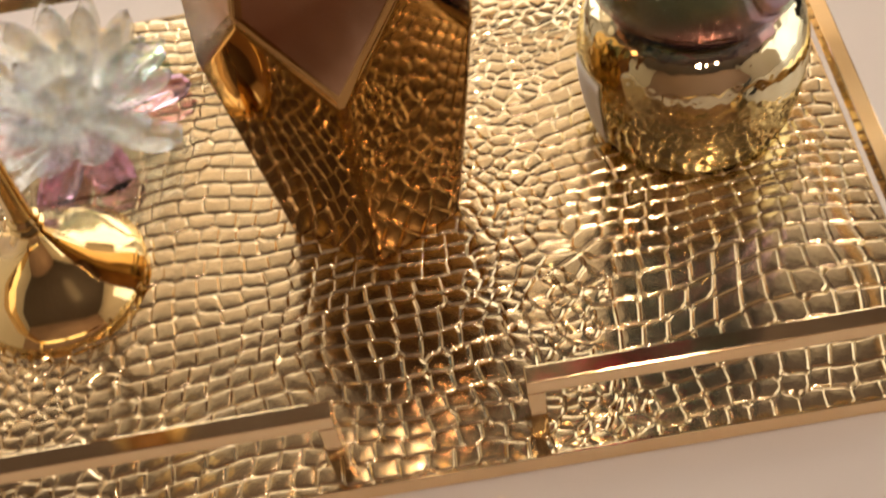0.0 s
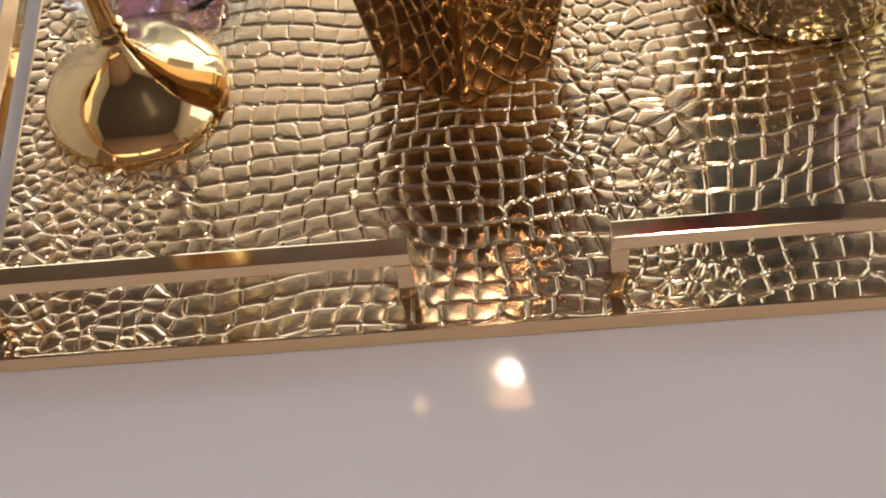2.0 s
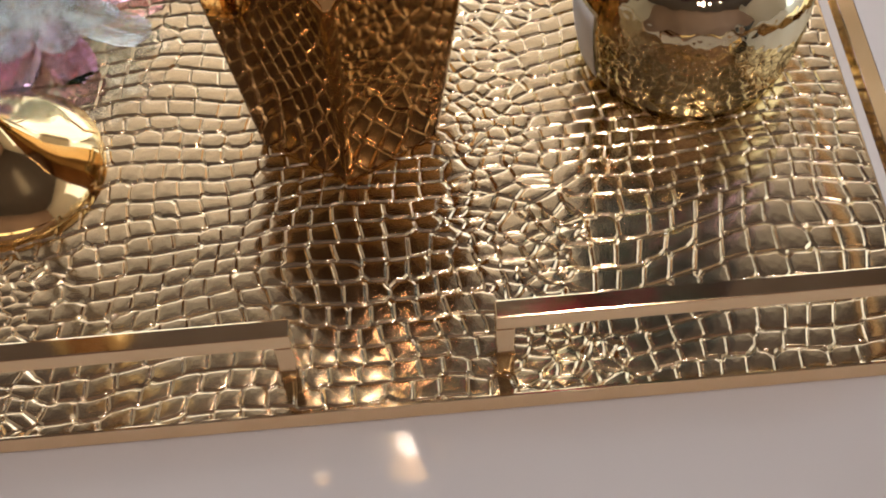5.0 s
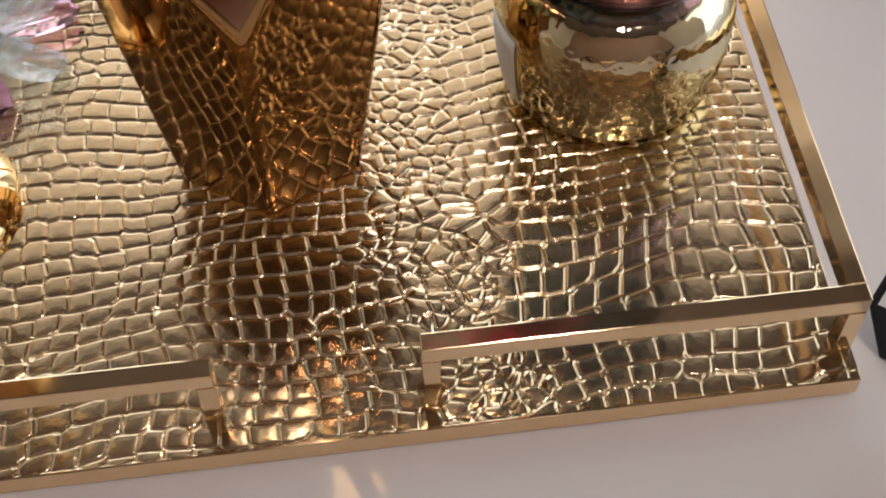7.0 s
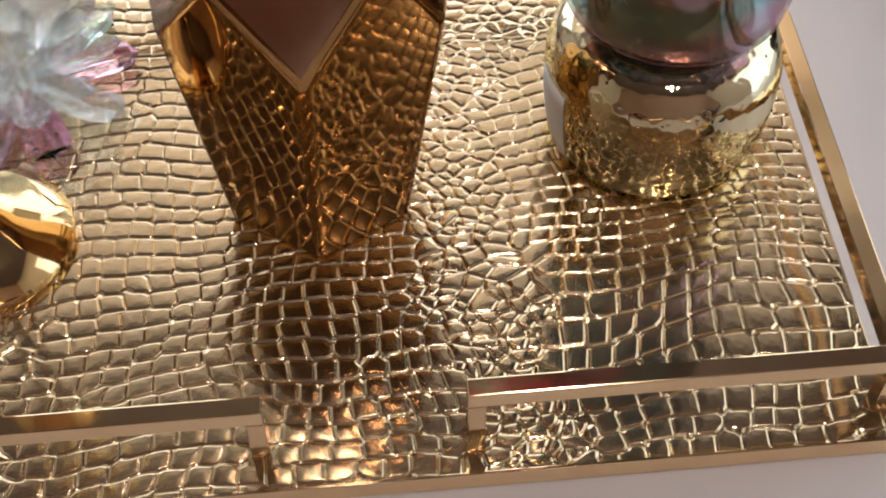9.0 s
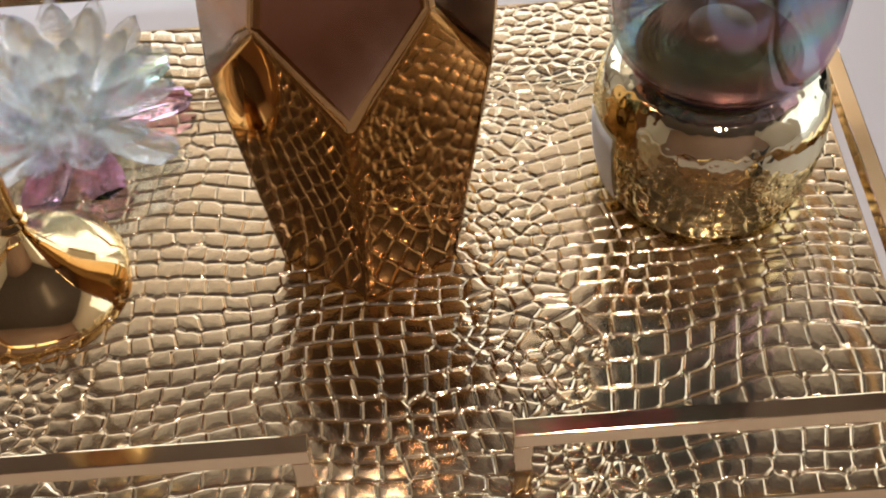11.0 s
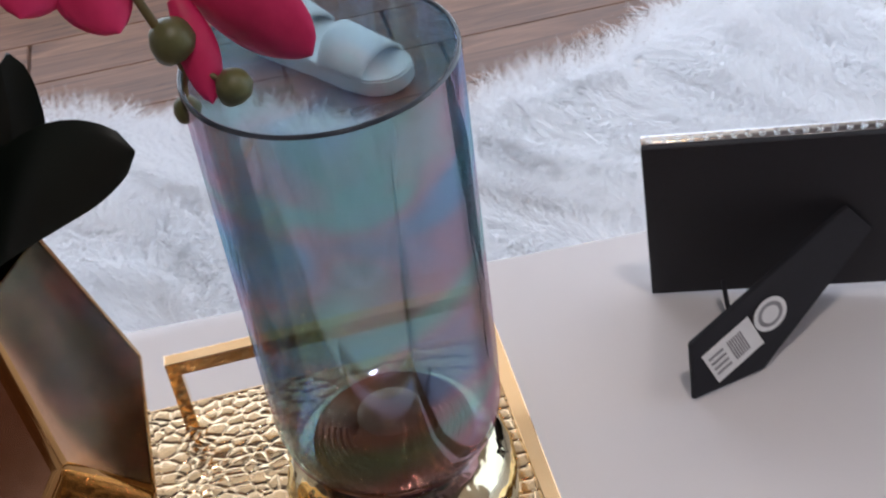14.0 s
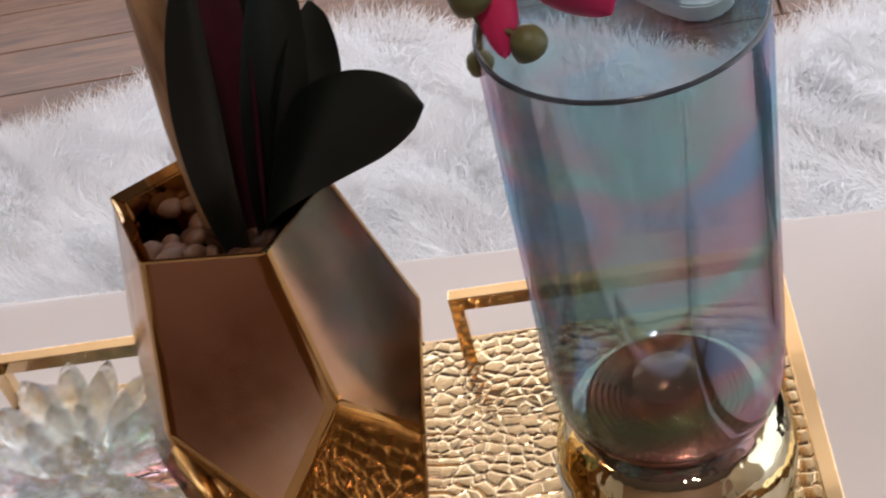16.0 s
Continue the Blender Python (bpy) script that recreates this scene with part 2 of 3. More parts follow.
def box_bm(lo, hi, bevel=0.0, bm=None, segments=2):
    own = bm is None
    b = bmesh.new()
    bmesh.ops.create_cube(b, size=1)
    lo, hi = Vector(lo), Vector(hi)
    for v in b.verts:
        v.co = Vector(((lo[k] + hi[k]) / 2 + v.co[k] * (hi[k] - lo[k])) for k in range(3))
    if bevel:
        bmesh.ops.bevel(b, geom=b.edges[:], offset=bevel, segments=segments, profile=0.5, affect="EDGES")
    if own:
        return b
    me = bpy.data.meshes.new("tmp")
    b.to_mesh(me)
    b.free()
    bm.from_mesh(me)
    bpy.data.meshes.remove(me)
    return bm


def lathe_bm(profile, steps=72, bm=None, wobble=0.0):
    """Turns (radius, height) pairs round the z axis; a radius of 0 closes the end."""
    bm = bm or bmesh.new()
    rings = []
    for r, z in profile:
        if r <= 0:
            rings.append([bm.verts.new((0, 0, z))])
        else:
            rings.append([bm.verts.new(((r + wobble * noise.noise((3 * math.cos(a), 3 * math.sin(a), z * 60))) * math.cos(a),
                                        (r + wobble * noise.noise((3 * math.cos(a), 3 * math.sin(a), z * 60))) * math.sin(a), z))
                          for a in (2 * math.pi * k / steps for k in range(steps))])
    for a, b in zip(rings, rings[1:]):
        for k in range(steps):
            j = (k + 1) % steps
            if len(a) == 1:
                bm.faces.new((a[0], b[j], b[k]))
            elif len(b) == 1:
                bm.faces.new((a[k], a[j], b[0]))
            else:
                bm.faces.new((a[k], a[j], b[j], b[k]))
    return bm


def tube_bm(points, radii, sides=10, bm=None):
    bm = bm or bmesh.new()
    pts = [Vector(p) for p in points]
    rings = []
    up = Vector((0.3, 0.5, 0.8)).normalized()
    for i, p in enumerate(pts):
        d = (pts[min(i + 1, len(pts) - 1)] - pts[max(i - 1, 0)]).normalized()
        a = d.cross(up).normalized()
        b = d.cross(a)
        r = radii[i] if isinstance(radii, (list, tuple)) else radii
        rings.append([bm.verts.new(p + r * (math.cos(t) * a + math.sin(t) * b)) for t in (2 * math.pi * k / sides for k in range(sides))])
    for a, b in zip(rings, rings[1:]):
        for k in range(sides):
            bm.faces.new((a[k], a[(k + 1) % sides], b[(k + 1) % sides], b[k]))
    bm.faces.new(rings[0][::-1])
    bm.faces.new(rings[-1])
    return bm


def curve_pts(a, b, c, n):
    a, b, c = Vector(a), Vector(b), Vector(c)
    return [a * (1 - t) ** 2 + b * 2 * t * (1 - t) + c * t * t for t in (k / (n - 1) for k in range(n))]


def blade_bm(a, b, c, width, side, fold=0.25, thick=0.0012, n=16, blunt=0.5, root=0.35, taper=0.85):
    """A strap-shaped leaf or petal along the curve a, b, c: channelled across, rounded at the tip."""
    bm = bmesh.new()
    pts = curve_pts(a, b, c, n)
    side = Vector(side).normalized()
    top, low = [], []
    for i, p in enumerate(pts):
        t = i / (n - 1)
        d = (pts[min(i + 1, n - 1)] - pts[max(i - 1, 0)]).normalized()
        s = (side - d * side.dot(d)).normalized()
        nn = s.cross(d).normalized()
        w = width * 0.5 * (root + (1 - root) * math.sin(math.pi * min(1, t * taper + 0.05))) * (1 - max(0, (t - blunt) / (1 - blunt)) ** 2.6) ** 0.5
        w = max(w, width * 0.02)
        rt, rl = [], []
        for k in range(-4, 5):
            u = k / 4
            q = p + s * (u * w) + nn * (fold * w * u * u)
            rt.append(bm.verts.new(q + nn * thick * 0.5 * (1.05 - u * u)))
            rl.append(bm.verts.new(q - nn * thick * 0.5 * (1.05 - u * u)))
        top.append(rt)
        low.append(rl)
    for i in range(n - 1):
        for k in range(8):
            bm.faces.new((top[i][k], top[i][k + 1], top[i + 1][k + 1], top[i + 1][k]))
            bm.faces.new((low[i][k + 1], low[i][k], low[i + 1][k], low[i + 1][k + 1]))
        for k in (0, 8):
            bm.faces.new((top[i][k], top[i + 1][k], low[i + 1][k], low[i][k]))
    for i in (0, n - 1):
        for k in range(8):
            bm.faces.new((top[i][k], top[i][k + 1], low[i][k + 1], low[i][k]))
    return bm


# ---- room ----
FLOOR = -0.45


def structure(name, bm, mat, label):
    return tagged(mesh_ob(name, bm, mat), label, kind="structure")


floor = structure("floor", box_bm((-1.8, -1.6, FLOOR - 0.06), (1.7, 1.95, FLOOR - 0.012)), OAK, "dark oak plank floor of the room")
# unseen ceiling split in two: dark over the tray's front, pale towards the north
structure("ceiling", box_bm((-1.9, -1.7, 2.0), (1.8, 1.26, 2.1)), CEIL, "unseen ceiling, darkened for reflections in the tray")
structure("ceiling_border", box_bm((-1.9, 1.26, 2.0), (1.8, 2.05, 2.1)), CEIL_PALE, "unseen pale ceiling strip added to brighten tray reflections")
structure("wall_west", box_bm((-1.9, -1.7, FLOOR - 0.06), (-1.8, 2.05, 2.0)), WALL, "plain cream painted wall")
# unseen wall behind the camera; its dark tone is set for reflections in glaze and brass
structure("wall_south", box_bm((-1.8, -1.7, FLOOR - 0.06), (1.7, -1.6, 2.0)), WALL_DARK, "unseen brown wall, toned for what planter and candle holder reflect")


def wall_with_window(name, axis, at, lo, hi, w0, w1, z0, z1, mat, label):
    """A wall of four butted blocks round one opening. axis 0: at x = at, axis 1: at y = at."""
    bm = bmesh.new()
    for a0, a1, b0, b1 in ((lo, w0, FLOOR - 0.06, 2.0), (w1, hi, FLOOR - 0.06, 2.0), (w0, w1, FLOOR - 0.06, z0), (w0, w1, z1, 2.0)):
        if axis == 0:
            box_bm((at, a0, b0), (at + 0.1, a1, b1), 0, bm)
        else:
            box_bm((a0, at, b0), (a1, at + 0.1, b1), 0, bm)
    return structure(name, bm, mat, label)


wall_with_window("wall_east", 0, 1.7, -1.7, 2.05, -0.35, 1.75, -0.42, 1.30, WALL, "cream painted wall with a low window opening")
wall_with_window("wall_north", 1, 1.95, -1.8, 1.7, -1.1, 1.6, -0.20, 1.20, WALL, "cream painted wall with a window opening")


def window(name, axis, at, w0, w1, z0, z1):
    w = tagged(new(name), "white painted window frame with clear sky behind", kind="structure")
    def blk(a0, a1, b0, b1):
        return box_bm((at + 0.03, a0, b0), (at + 0.07, a1, b1), 0.004) if axis == 0 else box_bm((a0, at + 0.03, b0), (a1, at + 0.07, b1), 0.004)
    mid = (w0 + w1) / 2
    for a0, a1, b0, b1 in ((w0, w0 + 0.05, z0, z1), (w1 - 0.05, w1, z0, z1), (w0 + 0.05, w1 - 0.05, z0, z0 + 0.05), (w0 + 0.05, w1 - 0.05, z1 - 0.05, z1), (mid - 0.025, mid + 0.025, z0 + 0.05, z1 - 0.05)):
        part("frame_bar", blk(a0, a1, b0, b1), WHITE_PAINT, w)


window("window_1", 0, 1.7, -0.35, 1.75, -0.42, 1.30)
window("window_2", 1, 1.95, -1.1, 1.6, -0.20, 1.20)
structure("backdrop", box_bm((2.6, -1.2, -1.0), (2.65, 3.0, 2.6)), OUTDOORS, "bright hazy daylight outdoors")
structure("backdrop_north", box_bm((-1.8, 3.0, -1.0), (2.6, 3.05, 2.6)), OUTDOORS, "bright hazy daylight outdoors")

lamp = thing("ceiling_lamp", (0.170, 0.88, 2.0), "small brass ceiling lamp with a lit opal bulb", "lamp")
# unseen blocker above the bulb, added to stop its upward light
part("cap", lathe_bm([(0.006, 0.0), (0.006, -0.070), (0.030, -0.080), (0.075, -0.112), (0.073, -0.114), (0.028, -0.084), (0.0, -0.076)], 40), GOLD, lamp, "shallow brass cap added to keep light off the ceiling", 40)
part("bulb", lathe_bm([(0, -0.155), (0.012, -0.152), (0.022, -0.142), (0.025, -0.130), (0.020, -0.112), (0.010, -0.096), (0.0, -0.090)], 32), OPAL, lamp, "lit opal bulb", 60).visible_shadow = False
small = copy_thing(lamp, pose(-0.02, 0.87, 2.0) @ Matrix.Scale(0.28, 4))
tagged(small, "tiny brass ceiling lamp with a lit opal bulb", "lamp")
# unseen housing made up for the wall's fill light
strip = thing("cornice_light", (0.0, 1.48, 2.0), "unseen strip light added to brighten the north wall", "lamp")
part("housing", box_bm((-1.3, -0.03, -0.035), (1.3, 0.0, 0.0), 0.003), WHITE_PAINT, strip, "housing of the added strip light")
spot = thing("downlight", (0.52, -0.42, 2.0), "round recessed ceiling downlight, lit warm", "lamp")
part("lens", lathe_bm([(0, -0.020), (0.055, -0.018), (0.066, -0.010), (0.068, -0.002), (0, -0.002)], 40), OPAL, spot, "lit opal lens", 40)

# ---- coffee table ----
table = thing("coffee_table", pose(0.2, 0.0, 0.0, 0, 0, -3.2), "cream lacquered coffee table with a glossy top", "table")
part("tabletop", box_bm((-0.75, -0.128, -0.03), (0.64, 0.358, 0.0), 0.003), LACQUER, table, "glossy cream lacquered top")
for sx in (-0.68, 0.57):
    for sy in (-0.09, 0.30):
        part("leg", box_bm((sx - 0.03, sy - 0.03, FLOOR), (sx + 0.03, sy + 0.03, -0.03), 0.003), LACQUER, table)

# ---- tray ----
TRAY_H = 0.010
RAIL = 0.0528
tray = thing("serving_tray", (0.0, 0.0, 0.0), "gold metal tray with embossed crocodile pattern and raised rails", "tray")
part("tray_base", box_bm((0.0010, -0.0176, 0.0004), (0.4210, 0.2760, TRAY_H - 0.0005), 0.0008), GOLD, tray, "thin polished gold metal rim")


def croc_sheet(x0, x1, y0, y1, z, step):
    """An embossed sheet: squarish belly scales in wavy rows, small rounded pebble scales in bands between."""
    rng = np.random.default_rng(5)
    nx, ny = int((x1 - x0) / step) + 1, int((y1 - y0) / step) + 1
    X, Y = np.meshgrid(np.linspace(x0, x1, nx), np.linspace(y0, y1, ny), indexing="ij")

    def soft(v):
        v = np.clip(v, 0, 1)
        return v * v * (3 - 2 * v)

    def pebble(x, y):
        """Above 0 where the small pebble scales grow."""
        wave = 0.005 * np.sin(95 * y + 30 * x) + 0.003 * np.sin(210 * y + 1)
        middle = 0.270 + 0.030 * soft((y - 0.17) / 0.08) - 0.012 * soft((y - 0.03) / 0.1) + 0.010 * soft((0.05 - y) / 0.05)
        column = 0.021 + 0.022 * soft((y - 0.18) / 0.05) - 0.003 * soft((0.04 - y) / 0.03) + wave - np.abs(x - middle)
        west = 0.024 + 0.048 * soft((0.085 - y) / 0.035) + 1.4 * wave - x
        return np.maximum(column, west)

    # rows of belly scales: they climb to the east before the planter and crowd together at their west end
    climb = 0.014 * soft((X - 0.15) / 0.09) * np.exp(-((Y - 0.075) / 0.045) ** 2)
    dip = 0.010 * soft((0.14 - X) / 0.10) * np.exp(-((Y - 0.070) / 0.03) ** 2)
    wx = 0.0030 * np.sin(38 * Y + 21 * X + 0.6) + 0.0016 * np.sin(95 * Y - 60 * X)
    wy = 0.0044 * np.sin(24 * X + 9 * Y + 0.8) + 0.0022 * np.sin(63 * X - 30 * Y + 2.0) - climb + dip
    Xb, Yb = X + wx, Y + wy
    Xp = X + 0.0022 * np.sin(70 * Y + 40 * X)
    Yp = Y + 0.0018 * np.sin(80 * X - 50 * Y)
    n = 128
    f1, f2 = np.full(X.shape, 9.0), np.full(X.shape, 9.0)
    tone, peb, across = np.zeros(X.shape), np.zeros(X.shape), np.zeros(X.shape)
    sx1, sy1, sx2, sy2 = (np.zeros(X.shape) for _ in range(4))
    for kind, cw, ch, px, py, reach in ((0, 0.0105, 0.0088, Xb, Yb, (2, 1)), (1, 0.0080, 0.0057, Xp, Yp, (2, 2))):
        jit = rng.uniform(-0.5, 0.5, (n, n, 2))
        row = rng.uniform(0, 1, n)
        size = rng.uniform(-1, 1, (n, n))
        size = np.sign(size) * np.abs(size) ** 1.5
        drop = rng.uniform(0, 1, (n, n))
        gi, gj = np.floor(px / cw).astype(int), np.floor(py / ch).astype(int)
        for di in range(-reach[0], reach[0] + 1):
            for dj in range(-reach[1], reach[1] + 1):
                i, j = gi + di, gj + dj
                ia, ib = i % n, j % n
                spread = (0.40, 0.30) if kind == 0 else (0.85, 0.75)
                cx = (i + 0.5 + row[ib] + jit[ia, ib, 0] * spread[0]) * cw
                cy = (j + 0.5 + jit[ia, ib, 1] * spread[1]) * ch
                away = (px - cx, py - cy)
                dx, dy = np.abs(away[0]), np.abs(away[1])
                if kind == 0:
                    d = 1000 * (0.82 * np.maximum(dx * 0.86, dy) + 0.18 * np.hypot(dx, dy))
                else:
                    d = 1000 * np.hypot(dx * 0.80, dy) - 1.4 * size[ia, ib]
                here = pebble(cx, cy) > 0
                d = np.where(here == (kind == 1), d, 9.0)
                nearer = d < f1
                second = (~nearer) & (d < f2)
                sx2, sy2 = np.where(nearer, sx1, np.where(second, cx, sx2)), np.where(nearer, sy1, np.where(second, cy, sy2))
                sx1, sy1 = np.where(nearer, cx, sx1), np.where(nearer, cy, sy1)
                f2 = np.where(nearer, f1, np.minimum(f2, d))
                tone = np.where(nearer, drop[ia, ib], tone)
                peb = np.where(nearer, float(kind), peb)
                across = np.where(nearer, away[1] / ch, across)
                f1 = np.where(nearer, d, f1)
    upright_joint = (np.abs(sx2 - sx1) > np.abs(sy2 - sy1) * 1.15) * (1 - peb)
    gap = np.maximum(f2 - f1, 0)
    edge = soft(gap / (1.75 - 0.55 * upright_joint - 0.25 * peb))
    dome = np.clip(gap / 6.0, 0, 1)
    depth = 0.00085 - 0.00025 * upright_joint - 0.00015 * peb
    Z = z - depth + depth * edge + (0.00014 + 0.00010 * peb) * dome * edge + 0.00016 * (tone - 0.5) * across * edge
    Z += 0.00016 * np.sin(46 * X + 20 * Y) * np.sin(52 * Y - 17 * X)
    co = np.stack([X, Y, Z], -1).reshape(-1, 3)
    idx = np.arange(nx * ny).reshape(nx, ny)
    quads = np.stack([idx[:-1, :-1], idx[1:, :-1], idx[1:, 1:], idx[:-1, 1:]], -1).reshape(-1, 4)
    me = bpy.data.meshes.new("embossed_sheet")
    me.vertices.add(len(co))
    me.vertices.foreach_set("co", co.ravel())
    me.loops.add(quads.size)
    me.loops.foreach_set("vertex_index", quads.ravel())
    me.polygons.add(len(quads))
    me.polygons.foreach_set("loop_start", np.arange(0, quads.size, 4))
    me.polygons.foreach_set("use_smooth", np.ones(len(quads), bool))
    me.update(calc_edges=True)
    me.materials.append(CROC)
    ob = new("embossed_sheet", me)
    ob.parent = tray
    return tagged(ob, "gold leatherette with embossed crocodile scales")


croc_sheet(0.0020, 0.4200, -0.0164, 0.2750, TRAY_H + 0.0006, 0.00043)

for lo, hi in (((0.0009, -0.0177), (0.4211, -0.0163)), ((0.0009, 0.2749), (0.4211, 0.2761)),
               ((0.0009, -0.0161), (0.0021, 0.2747)), ((0.4199, -0.0161), (0.4211, 0.2747))):
    part("rim_strip", box_bm((*lo, 0.0006), (*hi, TRAY_H + 0.0007), 0.0003), GOLD, tray)


def rail_part(x0, x1, y0, y1, z0=RAIL - 0.0085, z1=RAIL):
    part("rail_bar", box_bm((x0, y0, z0), (x1, y1, z1), 0.0005), GOLD, tray)


def upright(x0, x1, y0, y1):
    part("upright", box_bm((x0, y0, TRAY_H - 0.0005), (x1, y1, RAIL - 0.0087), 0.0005), GOLD, tray)


D, W = 0.0075, 0.0070
FRONT, BACK = -0.0078, 0.2690
WEST, EAST = 0.0040, 0.4180
GAP0, GAP1 = 0.1790, 0.2535
for y0, y1 in ((FRONT, FRONT + D), (BACK - D, BACK)):
    rail_part(WEST, GAP0, y0, y1)
    rail_part(GAP1, EAST, y0, y1)
    for x0, x1 in ((WEST, WEST + W), (GAP0 - W, GAP0), (GAP1, GAP1 + W), (EAST - W, EAST)):
        upright(x0, x1, y0, y1)
for x0, x1 in ((WEST, WEST + D), (EAST - D, EAST)):
    rail_part(x0, x1, FRONT + D + 0.0002, BACK - D - 0.0002)

# ---- faceted planter ----
POT_X, POT_Y = 0.206, 0.1425


def ring(radius, z, angles):
    r = radius if isinstance(radius, tuple) else (radius,) * len(angles)
    return [Vector((q * math.cos(radians(a)), q * math.sin(radians(a)), z)) for q, a in zip(r, angles)]


def planter():
    pot = thing("planter", (POT_X, POT_Y, TRAY_H), "faceted bronze metallic ceramic planter with a five-sided mouth", "planter")
    fifth = [72 * k for k in range(5)]
    foot = ring((0.0525, 0.0460, 0.0500, 0.0500, 0.0510), 0.0, (-96, -43, 40, 128, 212))
    low = ring((0.0545, 0.0560, 0.0590, 0.0620, 0.0620), 0.105, [-94 + a for a in fifth])
    turn = (-56, 9, 86, 160, 234)
    high = ring((0.0515, 0.0605, 0.0630, 0.0670, 0.0585), 0.152, turn)
    mouth = (-58, 3, 80, 168, 233)
    rim = ring((0.0410, 0.0420, 0.0430, 0.0420, 0.0375), 0.222, mouth)
    inner = ring((0.0360, 0.0370, 0.0380, 0.0370, 0.0330), 0.220, mouth)
    well = ring(0.033, 0.195, mouth)
    bm = bmesh.new()
    F, L, H, R = ([bm.verts.new(p) for p in r] for r in (foot, low, high, rim))
    bm.faces.new(F[::-1])
    bm.faces.new(R)
    for k in range(5):
        j = (k + 1) % 5
        bm.faces.new((F[k], F[j], L[j], H[k], L[k]))
        bm.faces.new((H[k - 1], L[k], H[k], R[k], R[k - 1])).material_index = 1
    top = next(f for f in bm.faces if all(abs(v.co.z - 0.222) < 1e-5 for v in f.verts))
    bmesh.ops.recalc_face_normals(bm, faces=bm.faces)
    bmesh.ops.bevel(bm, geom=[e for e in bm.edges if top not in e.link_faces], offset=0.0036, segments=4, profile=0.55, affect="EDGES")
    bmesh.ops.delete(bm, geom=[f for f in bm.faces if all(abs(v.co.z - 0.222) < 1e-5 for v in f.verts)], context="FACES")
    big = [f for f in bm.faces if f.material_index == 1 and f.calc_area() > 0.0008]
    bmesh.ops.poke(bm, faces=big, offset=0.0016)
    part("body", bm, BRONZE, pot, "bronze lustre glazed faceted body", 60).data.materials.append(GLAZE_TOP)
    bm = bmesh.new()
    R, I, W_ = ([bm.verts.new(p + Vector((0, 0, 0.0012 if n == 0 else 0))) for p in r] for n, r in enumerate((rim, inner, well)))
    R2 = [bm.verts.new(p * 1.004 - Vector((0, 0, 0.0012))) for p in rim]
    for k in range(5):
        bm.faces.new((R2[k - 1], R2[k], R[k], R[k - 1]))
        bm.faces.new((R[k - 1], R[k], I[k], I[k - 1]))
        bm.faces.new((I[k - 1], I[k], W_[k], W_[k - 1]))
    bm.faces.new(W_)
    bmesh.ops.recalc_face_normals(bm, faces=bm.faces)
    bmesh.ops.bevel(bm, geom=[e for e in bm.edges if len(e.link_faces) == 2], offset=0.0006, segments=2, affect="EDGES")
    part("rim", bm, BRONZE, pot, "bronze glazed five-sided rim and inner wall", 40)
    return pot


planter()

rng = random.Random(4)
pebble_bm = bmesh.new()
bmesh.ops.create_icosphere(pebble_bm, subdivisions=2, radius=1)
first = None
for k in range(64):
    a, r = rng.uniform(0, 6.283), 0.030 * rng.random() ** 0.5
    s = rng.uniform(0.0034, 0.0058)
    if first is None:
        ob = mesh_ob("pebble", pebble_bm, PEBBLE, 80)
        first = ob.data
    else:
        ob = new("pebble", first)
    ob.matrix_world = pose(POT_X + r * math.cos(a), POT_Y + r * math.sin(a), TRAY_H + 0.2015 + s * 0.6 + rng.uniform(0, 0.006), rng.uniform(-30, 30), rng.uniform(-30, 30), rng.uniform(0, 360)) @ Matrix.Diagonal((s * 1.25, s, s * 0.75, 1))
    tagged(ob, "smooth brown river pebble in the planter", "pebble", "pebbles in the planter")

# ---- orchid ----
orchid = thing("orchid", (POT_X, POT_Y, TRAY_H + 0.20), "orchid plant with dark leaves and magenta flowers in the planter", "plant")
BASE = Vector((POT_X, POT_Y, TRAY_H + 0.20))


def leaf(a, b, c, width, side, mat=LEAF, fold=0.25, blunt=0.5, name="leaf", label="", root=0.35):
    v = [Vector(p) - BASE for p in (a, b, c)]
    return part(name, blade_bm(*v, width, side, fold, 0.0016, 26, blunt, root, 0.70), mat, orchid, label, 60)


leaf((0.221, 0.138, 0.216), (0.238, 0.128, 0.272), (0.290, 0.122, 0.271), 0.032, (0.35, 0.30, 0.85), fold=0.15, blunt=0.72, root=0.05)
leaf((0.215, 0.128, 0.208), (0.214, 0.122, 0.260), (0.230, 0.130, 0.330), 0.019, (0.85, -0.30, 0.1), fold=0.55)
leaf((0.214, 0.136, 0.208), (0.220, 0.134, 0.270), (0.236, 0.144, 0.345), 0.024, (1.0, 0.15, -0.1), LEAF_RED, fold=0.5, label="purple underside of a leaf")
leaf((0.222, 0.138, 0.208), (0.232, 0.134, 0.262), (0.252, 0.146, 0.326), 0.026, (0.75, 0.6, -0.1), fold=0.5)
leaf((0.226, 0.146, 0.208), (0.242, 0.146, 0.250), (0.258, 0.150, 0.299), 0.026, (0.85, 0.5, -0.2), fold=0.35)
leaf((0.218, 0.150, 0.208), (0.224, 0.160, 0.270), (0.236, 0.170, 0.335), 0.030, (1.0, -0.1, -0.1), fold=0.3)
part("stake", tube_bm([Vector(p) - BASE for p in ((0.205, 0.146, 0.204), (0.206, 0.145, 0.262), (0.211, 0.143, 0.315), (0.218, 0.144, 0.37), (0.226, 0.146, 0.42))], [0.0085, 0.0080, 0.0075, 0.0070, 0.0065], 14), STAKE, orchid, "tan bark-covered stake", 60)
stem_pts = curve_pts((0.214, 0.150, 0.21), (0.225, 0.155, 0.50), (0.275, 0.152, 0.405), 14) + curve_pts((0.281, 0.152, 0.385), (0.296, 0.150, 0.325), (0.311, 0.150, 0.278), 8)
